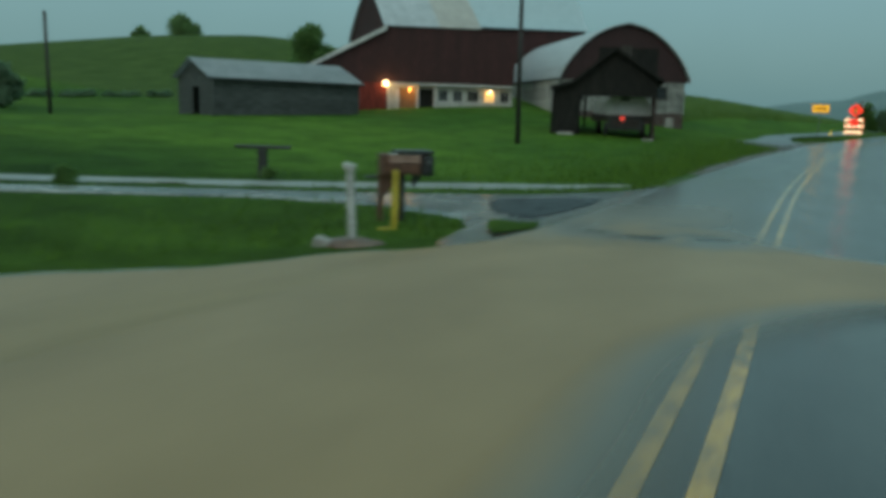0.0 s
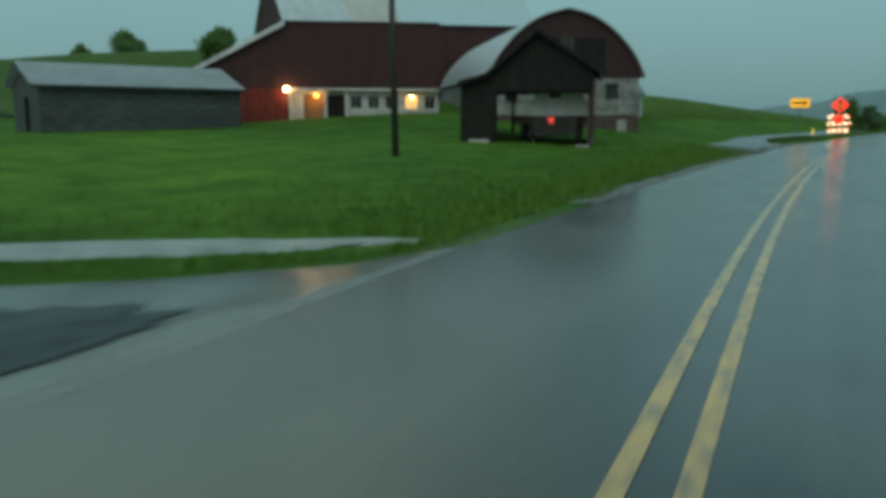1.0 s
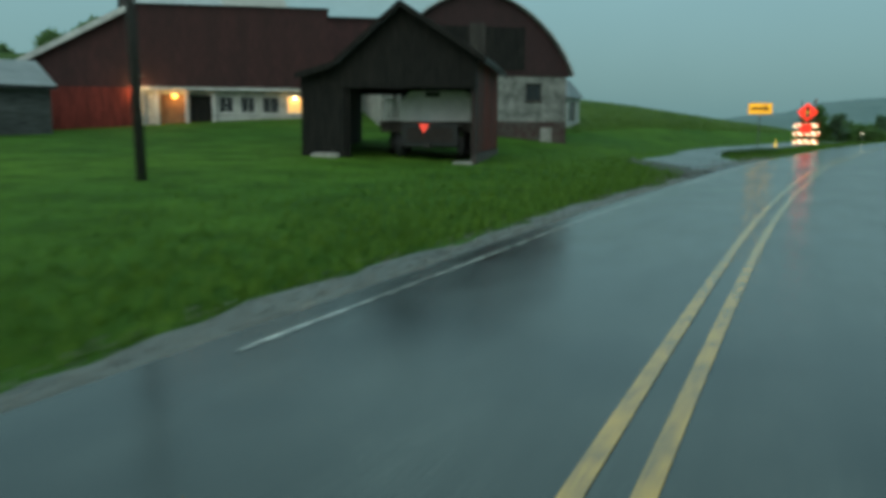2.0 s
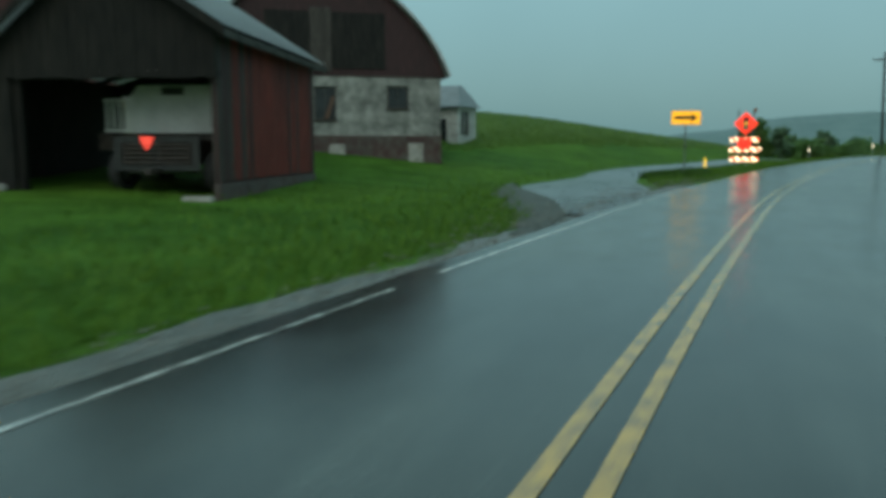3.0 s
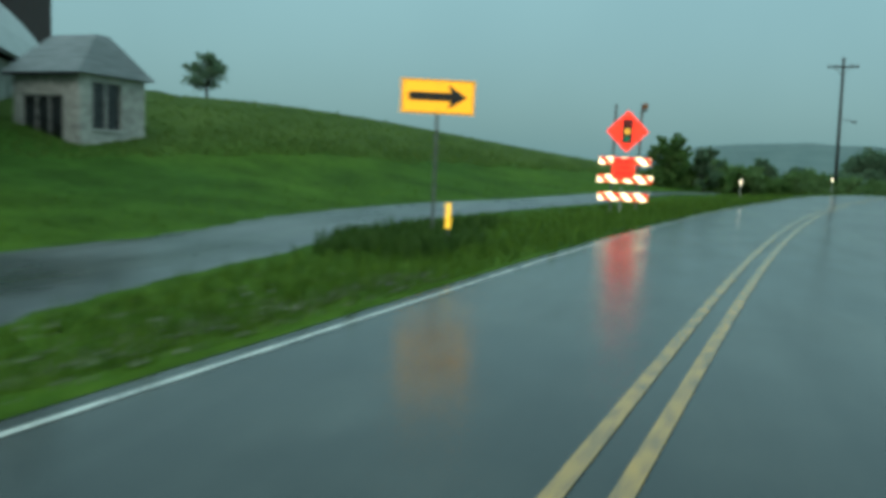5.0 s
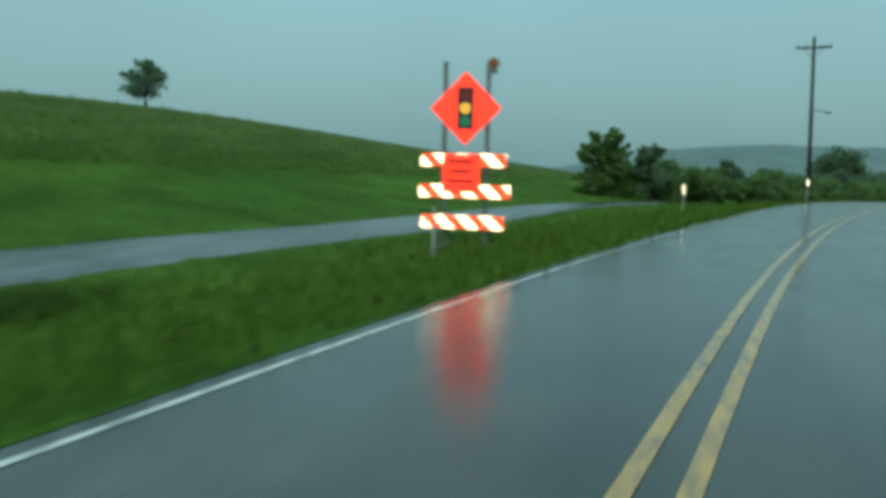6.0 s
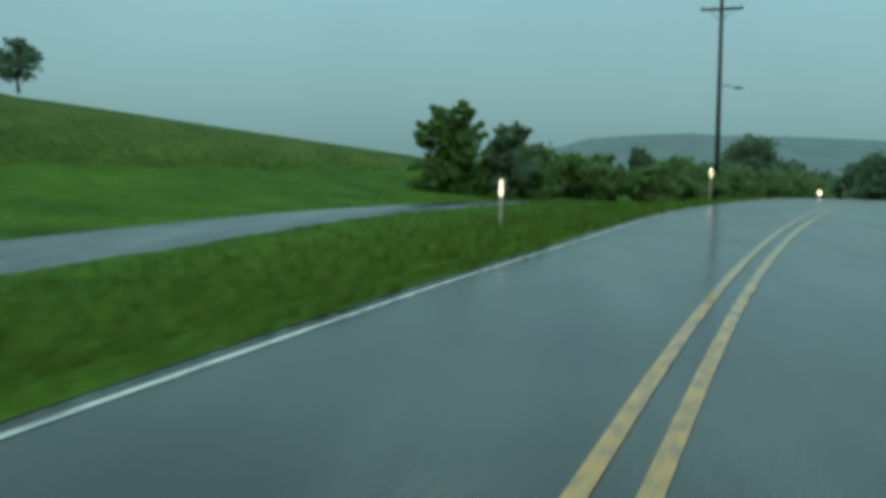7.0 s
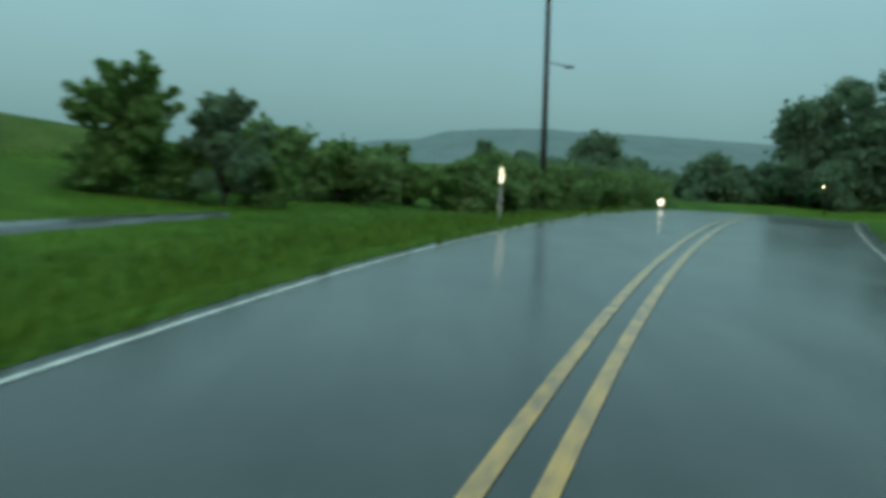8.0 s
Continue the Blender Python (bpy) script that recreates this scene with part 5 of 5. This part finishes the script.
def barricade():
    """Three striped rails on two tall steel uprights, with a signal-ahead diamond, a plate and a lamp."""
    x, y = 3.39, 73.32
    g = float(land(x, y))
    b = thing("barricade", pose(x, y, g, 0, 0, -2), "orange and white striped road barricade with signal-ahead diamond", "barricade")
    Z = lambda z: z - g
    for px_ in (-0.45, 0.45):
        up = part("upright", boxed(px_ - 0.04, px_ + 0.04, 0.034, 0.1, 0.05, Z(3.85), bevel=0.006), STEEL, b)
        part("foot", boxed(px_ - 0.05, px_ + 0.05, -0.7, 0.75, -0.08, 0.05, bevel=0.01), STEEL, b)
        part("brace", tube((px_, 0.1, 0.8), (px_, 0.7, 0.05), 0.025, seg=6), STEEL, b)
    striped_rail(b, -0.92, 0.88, Z(1.72), Z(1.98))
    striped_rail(b, -0.95, 0.97, Z(1.08), Z(1.35))
    striped_rail(b, -0.9, 0.86, Z(0.44), Z(0.72))
    zc, r = Z(2.9), 0.735
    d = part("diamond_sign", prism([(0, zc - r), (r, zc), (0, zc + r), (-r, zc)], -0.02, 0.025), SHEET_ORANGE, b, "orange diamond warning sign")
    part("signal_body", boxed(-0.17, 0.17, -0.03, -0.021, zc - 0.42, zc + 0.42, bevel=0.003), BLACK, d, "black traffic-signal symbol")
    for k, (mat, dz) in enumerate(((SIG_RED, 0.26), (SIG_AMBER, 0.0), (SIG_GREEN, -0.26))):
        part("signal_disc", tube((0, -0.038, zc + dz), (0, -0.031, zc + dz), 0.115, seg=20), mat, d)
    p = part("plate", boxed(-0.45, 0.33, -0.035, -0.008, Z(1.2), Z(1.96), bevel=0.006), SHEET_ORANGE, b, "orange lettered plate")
    for k, (x0, x1) in enumerate(((-0.33, 0.2), (-0.28, 0.16), (-0.34, 0.22))):
        z = Z(1.82) - k * 0.2
        part("text_bar", boxed(x0, x1, -0.041, -0.036, z - 0.028, z + 0.028, bevel=0), BLACK, p, "black bar of lettering")
    lamp = part("warning_lamp", tube((0.56, -0.03, Z(3.8)), (0.56, 0.09, Z(3.8)), 0.1, seg=18), LENS_AMBER, b, "unlit amber flasher")
    part("lamp_case", boxed(0.42, 0.62, 0.0, 0.1, Z(3.6), Z(3.7), bevel=0.02), STEEL, b)


barricade()


def delineator(x, y, top, label, bright=True, plate=(0.02, 0.32)):
    g = float(land(x, y))
    b = thing("delineator", pose(x, y, g, 0, 0, -10), label, "delineator", "delineators")
    part("stake", boxed(-0.024, 0.024, -0.01, 0.01, -0.3, top - g, bevel=0.005), POST_WHITE, b)
    if bright:
        part("reflector", boxed(-plate[0], plate[0], -0.022, -0.0105, top - g - 0.04 - plate[1], top - g - 0.04, bevel=0.004), REFLECTOR, b, "reflector with added glow for headlamp return")
    return b


delineator(3.4, 70.8, 1.0, "plain white stake in the grass by the barricade", False)
delineator(8.62, 86.55, 1.38, "white roadside stake with a shining reflector")
delineator(15.3, 99.07, 1.72, "white roadside stake with a shining reflector")
delineator(21.8, 107.7, 0.8, "white roadside stake beyond the crest with large shining reflector", plate=(0.07, 0.16))


def yard_lamp():
    """A far yard light on a pole, before the wooded bank."""
    x, y = 70.3, 186.5
    g = float(land(x, y))
    b = thing("yard_lamp", pose(x, y, g), "small far yard lamp burning on a wooden pole", "yard lamp")
    part("pole", tube((0, 0, -0.4), (0, 0, 0.35 - g), 0.1, 0.07, 10), POLE_WOOD, b, "", True)
    part("arm", tube((0, 0, 0.25 - g), (-0.5, -0.35, 0.3 - g), 0.03, seg=8), STEEL, b)
    part("hood", tube((-0.5, -0.35, 0.2 - g), (-0.5, -0.35, 0.32 - g), 0.2, 0.08, 12), STEEL, b)
    bm = bmesh.new()
    bmesh.ops.create_uvsphere(bm, u_segments=12, v_segments=8, radius=0.07, matrix=Matrix.Translation((-0.5, -0.35, 0.15 - g)))
    part("bulb", bm, LAMP_GLASS, b, "glowing warm bulb", True)


yard_lamp()


# ---------------------------------------------------------------- trees
def leaf_cloud(rng, blobs, count, size):
    """Many small leaf clumps: bent quads spread through a set of balls (x, y, z, r), denser at their skins."""
    verts, faces = [], []
    weights = np.array([b[3] ** 2 for b in blobs])
    picks = rng.choice(len(blobs), count, p=weights / weights.sum())
    for k in picks:
        bx, by, bz, br = blobs[k]
        v = rng.normal(size=3)
        v /= np.linalg.norm(v)
        rad = br * rng.uniform(0.35, 1.0) ** 0.5 * (1 + 0.25 * rng.normal())
        c = np.array([bx, by, bz]) + v * rad * np.array([1, 1, 0.85])
        a = rng.normal(size=3)
        a /= np.linalg.norm(a)
        b = np.cross(a, rng.normal(size=3))
        b /= np.linalg.norm(b)
        s = size * rng.uniform(0.5, 1.4)
        n = np.cross(a, b) * s * 0.35
        i = len(verts)
        verts += [tuple(c - a * s), tuple(c + b * s * 0.6 + n), tuple(c + a * s), tuple(c - b * s * 0.6 + n)]
        faces += [(i, i + 1, i + 2), (i, i + 2, i + 3)]
    return verts, faces


def tree(name, x, y, height, width, seed, label, category="tree", trunk=0.3, leaves=2600, leaf=0.35, mat=None, group="", base=None, lift=0.35, clumps=14, puff=1.0, shoots=0):
    """A tapered trunk with limbs, and a crown of leaf clumps with gaps and an uneven outline."""
    rng = np.random.default_rng(seed)
    g = float(land(x, y)) if base is None else base
    t = thing(name, pose(x, y, g), label, category, group)
    bm = bmesh.new()
    fork = height * max(lift, 0.12)
    tube((0, 0, -0.4), (rng.uniform(-0.1, 0.1) * width * 0.2, 0, fork), trunk, trunk * 0.7, 9, bm)
    blobs = []
    for k in range(clumps):
        a = 2 * math.pi * (k * 0.618 + rng.uniform(0, 0.1))
        up = rng.uniform(0, 1)
        rr = width / 2 * (0.75 * math.sqrt(max(0.05, 1 - (2 * up - 0.75) ** 2))) * rng.uniform(0.55, 1.0)
        c = (rr * math.cos(a), rr * math.sin(a), height * (lift + (0.9 - lift) * up))
        blobs.append((*c, width * rng.uniform(0.12, 0.2) * puff))
        tube((0, 0, fork * rng.uniform(0.6, 1.0)), c, trunk * 0.4, trunk * 0.08, 6, bm)
    blobs.append((0, 0, height * (lift + (0.9 - lift) * 0.55), width * 0.25))
    # shoots that stand out of the crown, with a few leaves each
    for k in range(shoots):
        a, e = rng.uniform(0, 2 * math.pi), rng.uniform(0.15, 1.35)
        r0 = np.array([0, 0, height * (lift + (0.9 - lift) * 0.5)])
        d = np.array([math.cos(a) * math.cos(e) * width * 0.5, math.sin(a) * math.cos(e) * width * 0.5, math.sin(e) * height * (1 - lift) * 0.52])
        tip = r0 + d * rng.uniform(0.85, 1.15)
        tube(tuple(r0), tuple(tip), trunk * 0.2, trunk * 0.04, 5, bm)
        for u in (0.8, 0.9, 1.0):
            blobs.append((*(r0 + (tip - r0) * u), width * 0.055 * (1.4 - 0.5 * u)))
    part("trunk", bm, BARK, t, "", True)
    verts, faces = leaf_cloud(rng, blobs, leaves, leaf)
    me = bpy.data.meshes.new("crown")
    me.from_pydata(verts, [], faces)
    me.materials.append(mat or LEAF)
    ob = new("crown", me)
    ob.parent = t
    return t


# by the lane
tree("tree", 5.3, 103.5, 3.9, 3.0, 3, "young leafy tree with ragged crown by the lane", trunk=0.1, leaves=4000, leaf=0.13, lift=0.03, clumps=22, puff=0.85, shoots=26)
tree("tree", 7.8, 104.3, 3.15, 2.8, 4, "slender dark bushy tree by the lane", trunk=0.1, leaves=3000, leaf=0.12, lift=0.05, mat=LEAF_DARK, clumps=18, puff=0.85, shoots=22)
for k, (x, y, h) in enumerate(((4.6, 103.2, 1.5), (6.4, 104.2, 1.7), (8.9, 105.2, 1.6))):
    tree("bush", x, y, h, h * 1.5, 30 + k, "low green brush under the lane's young trees", "bush", 0.05, 1300, 0.13, LEAF, "hedge bushes", None, 0.05, 9, 0.9, 8)
hedge = random.Random(5)
for k in range(26):
    u = k / 25
    hx, hy = 7.2 + 21 * u + hedge.uniform(-0.8, 1), 107 + 25 * u + hedge.uniform(-1.2, 2.5)
    hh = hedge.uniform(1.6, 2.5) + 1.2 * u
    tree("bush", hx, hy, hh, hh * 1.35, 40 + k, "dense green hedge bush along the lane", "bush", 0.06, 1500, 0.16,
         BRUSH if k % 4 else LEAF, "hedge bushes", None, 0.08, 10, 0.9, 9)
# behind the crest
tree("tree", 58.9, 277, 15, 17, 7, "broad dark tree beyond the road's crest", trunk=0.45, leaves=5200, leaf=0.7, lift=0.1, mat=LEAF_DARK)
woods = random.Random(8)
for k in range(34):
    az = radians(-4 - 32 * k / 33 + woods.uniform(-0.6, 0.6))
    d = woods.uniform(130, 210)
    tree("tree", 13 - d * math.sin(az), 81 + d * math.cos(az), woods.uniform(6.5, 9.5) if k < 26 else woods.uniform(9, 14), woods.uniform(8, 12), 90 + k,
         "dark rain-wet tree in the far tree line", "tree", 0.25, 1800, 0.6, LEAF_DARK, "far tree line", None, 0.06, 12)
for k in range(9):
    az = radians(-26.4 - 1.5 * k)
    d = 150 + 6 * (k % 3)
    tree("tree", 13 - d * math.sin(az), 81 + d * math.cos(az), 18.5 + 2.9 * k + woods.uniform(-1, 1), 15, 140 + k,
         "tall dark tree on the wooded bank", "tree", 0.35, 3200, 0.6, LEAF_DARK, "wooded bank", None, 0.06, 16)
# on the hills
tree("tree", -139, 273, 15.2, 17.5, 11, "lone broad tree on the hill's crest", trunk=0.5, leaves=3400, leaf=0.42, lift=0.3, mat=LEAF_DARK, clumps=20, puff=0.72, shoots=7)
tree("tree", -62.2, 65.8, 11.3, 6.8, 12, "round dense dark green tree behind the shed", trunk=0.3, leaves=9000, leaf=0.26, lift=0.42, mat=LEAF, clumps=30, puff=1.05)
# the next two take the lighter leaf to stand in for rain haze
tree("tree", -180, 164.5, 8.2, 12, 13, "rounded tree just beyond the hill's crest, rain haze put into its leaf colour", "tree", 0.3, 4200, 0.4, BRUSH, lift=0.15, clumps=20)
tree("bush", -188.6, 156, 7.4, 7, 14, "round bush just beyond the hill's crest, rain haze put into its leaf colour", "bush", 0.2, 1800, 0.35, BRUSH, lift=0.1)
tree("bush", -73.5, 29.2, 4.2, 5, 15, "dark dense bush at the field's edge", "bush", 0.2, 3600, 0.3, LEAF_DARK, lift=0.05)
field = random.Random(21)
for k in range(12):
    u = k / 11
    tree("bush", -96 + 1.5 * u + field.uniform(-1, 1), 47 + 26 * u, field.uniform(0.5, 0.9), 2.6, 70 + k, "low dark hedge bush across the field", "bush", 0.05, 350, 0.22,
         LEAF_DARK, "field hedge", None, 0.05, 6)
for k, (x, y, h) in enumerate(((-17.4, -8.4, 0.4), (-14.6, -3.4, 0.3))):
    tree("bush", x, y, h, h * 2.0, 60 + k, "low green tuft on the driveway's edge", "bush", 0.03, 500, 0.08, LEAF, "driveway tufts", None, 0.05, 6)


# ---------------------------------------------------------------- grass
def grass_blades():
    rng = np.random.default_rng(2)
    n = 90000
    y = rng.uniform(-20, 112, n)
    off = -3.05 - rng.exponential(2.8, n)
    x = centre_x(y) + off * 1.04
    keep = (off > -16)
    lane_x = np.interp(y, [34, 39, 44, 49, 53, 58, 64, 70.3, 75.6, 82.5, 87.5, 91.5, 97.2, 101], [-0.9, -1.7, -2.4, -3.4, -3.7, -3.6, -3.6, -2.4, -0.6, 1.6, 3.0, 4.3, 6.8, 8.6])
    keep &= ~((y > 33) & (y < 101) & (np.abs(x - lane_x) < np.interp(y, [34, 40, 48, 54, 60, 66, 84, 91, 101], [1.1, 2.0, 2.75, 2.4, 1.9, 1.75, 1.6, 1.0, 0.4])))
    keep &= ~((y > 2) & (y < 46) & (off > -3.8))
    keep &= off < -3.45 + 0.4 * smooth(y, 46, 50) - 0.42 * smooth(y, 78, 92)
    near_y = np.interp(x, [-37, -25, -16.6, -11.5, -8.5, -6.9, -5.7, -5.15, -4.9], [-23, -15.8, -10.8, -7.5, -7.1, -7.6, -8.4, -9.7, -13])
    far_y = np.interp(x, [-38, -26, -17.6, -13, -10.2, -7.3, -5, -4.3, -3.4, -3.2], [-22.2, -15, -10, -6.5, -4.6, -2.6, -1.1, -0.5, 0.2, 1.2])
    keep &= ~((y > near_y - 0.1) & (y < far_y + 0.1))
    keep &= ~((np.abs(y - np.interp(x, [-34, -19.4, -15.9, -11.9, -9.6, -7.9, -6.6, -5.6, -4.6], [-19, -8.8, -6.2, -3.0, -1.05, -0.05, 0.4, 0.65, 0.75])) < np.interp(x, [-15.9, -9.6, -6.6, -4.6], [0.95, 1.35, 1.1, 0.9])) & (x < -4.4))
    keep &= ~((y < -11) & (x > -6.4 - (-12 - y) * 0.6))
    keep &= (y > -8) | (rng.uniform(0, 1, n) < 0.4)
    x, y = x[keep], y[keep]
    z = np.where(road_off(x, y) > -3.3, np.maximum(land(x, y), road_z(y) - 0.06), land(x, y))
    h = rng.uniform(0.06, 0.2, len(x)) * (1 + 0.8 * (rng.uniform(0, 1, len(x)) > 0.9))
    a = rng.uniform(0, 2 * math.pi, len(x))
    w = rng.uniform(0.012, 0.03, len(x))
    lean = rng.normal(0, 0.05, (len(x), 2))
    P = np.empty((len(x), 3, 3))
    P[:, 0] = np.stack([x - w * np.cos(a), y - w * np.sin(a), z - 0.02], 1)
    P[:, 1] = np.stack([x + w * np.cos(a), y + w * np.sin(a), z - 0.02], 1)
    P[:, 2] = np.stack([x + lean[:, 0], y + lean[:, 1], z + h], 1)
    me = bpy.data.meshes.new("grass")
    me.from_pydata(P.reshape(-1, 3).tolist(), [], np.arange(3 * len(x)).reshape(-1, 3).tolist())
    me.materials.append(BLADE)
    return tagged(new("grass", me), "wet green roadside grass", "grass", kind="stuff")


grass_blades()


def tall_blades(name, x, y, low, high, width, material, label, seed):
    """Tall bent blades, three to a tuft."""
    rng = np.random.default_rng(seed)
    x, y = np.repeat(x, 3) + rng.normal(0, 0.05, 3 * len(x)), np.repeat(y, 3) + rng.normal(0, 0.05, 3 * len(y))
    n, z = len(x), land(x, y)
    h, a, w = rng.uniform(low, high, n), rng.uniform(0, 2 * math.pi, n), rng.uniform(0.6, 1.2, n) * width
    lean = rng.normal(0, 0.3, (n, 2)) * h[:, None]
    P = np.empty((n, 5, 3))
    P[:, 0] = np.stack([x - w * np.cos(a), y - w * np.sin(a), z - 0.03], 1)
    P[:, 1] = np.stack([x + w * np.cos(a), y + w * np.sin(a), z - 0.03], 1)
    P[:, 2] = np.stack([x + w * 0.7 * np.cos(a) + lean[:, 0] * 0.4, y + w * 0.7 * np.sin(a) + lean[:, 1] * 0.4, z + h * 0.62], 1)
    P[:, 3] = np.stack([x - w * 0.7 * np.cos(a) + lean[:, 0] * 0.4, y - w * 0.7 * np.sin(a) + lean[:, 1] * 0.4, z + h * 0.62], 1)
    P[:, 4] = np.stack([x + lean[:, 0], y + lean[:, 1], z + h], 1)
    i = 5 * np.arange(n)[:, None]
    faces = np.concatenate([i + [0, 1, 2], i + [0, 2, 3], i + [3, 2, 4]])
    me = bpy.data.meshes.new(name)
    me.from_pydata(P.reshape(-1, 3).tolist(), [], faces.tolist())
    me.materials.append(material)
    return tagged(new(name, me), label, "grass", kind="stuff")


def hay_edge():
    """The unmown field's ragged border on the slope, thinning out uphill."""
    rng = np.random.default_rng(12)
    n = 4200
    y = rng.triangular(60, 76, 116, n)
    inward = rng.exponential(3.0, n) + 0.9 * np.array([noise.noise((v * 0.4, 2.0, 0)) for v in y])
    x = 0.36 * y - 36.8 - inward
    return tall_blades("hay", x, y, 0.06, 0.2, 0.025, HAY, "tall unmown olive hay on the slope", 13)


def sign_weeds():
    """Rank weeds round the posts between the lane and the road."""
    rng = np.random.default_rng(14)
    spots = ((-0.2, 60.6, 1.0), (0.6, 58.9, 0.8), (-1.0, 62.6, 1.0), (0.9, 57.2, 0.6), (-0.7, 58.4, 0.9), (0.0, 64.5, 0.9), (-1.4, 60.2, 0.7))
    k = rng.integers(0, len(spots), 1500)
    c = np.array(spots)[k]
    x, y = c[:, 0] + rng.normal(0, 0.45, 1500) * c[:, 2], c[:, 1] + rng.normal(0, 0.8, 1500) * c[:, 2]
    return tall_blades("weeds", x, y, 0.15, 0.42, 0.022, WEED, "dark rank weeds round the sign posts", 15)


hay_edge()
sign_weeds()


def shoulder_stones():
    """Loose wet gravel strewn along the road's muddy edge and the lane's mouth."""
    rng = np.random.default_rng(6)
    n = 5200
    y = rng.uniform(6, 54, n)
    off = -3.1 - np.abs(rng.normal(0, 1, n)) * np.interp(y, [6, 28, 34, 44, 54], [0.3, 0.35, 0.9, 1.2, 0.5])
    x = centre_x(y) + off * 1.03
    verts, faces = [], []
    for k in range(n):
        r = 0.008 + 0.022 * rng.uniform() ** 3
        z = max(float(land(x[k], y[k])) + (0.1 if y[k] > 31 else 0.02), float(road_z(y[k])) - 0.05) + r * 0.2
        i = len(verts)
        d = r * rng.uniform(0.7, 1.3, 6)
        verts += [(x[k] + d[0], y[k], z), (x[k], y[k] + d[1], z), (x[k] - d[2], y[k], z), (x[k], y[k] - d[3], z), (x[k], y[k], z + d[4] * 0.7), (x[k], y[k], z - d[5])]
        faces += [(i + a, i + (a + 1) % 4, i + 4) for a in range(4)] + [(i + (a + 1) % 4, i + a, i + 5) for a in range(4)]
    me = bpy.data.meshes.new("gravel")
    me.from_pydata(verts, [], faces)
    me.materials.append(leafy("wet_stones", (0.06, 0.058, 0.05), (0.26, 0.25, 0.22)))
    return tagged(new("gravel", me), "loose wet gravel along the road's edge", "gravel", kind="stuff")


shoulder_stones()
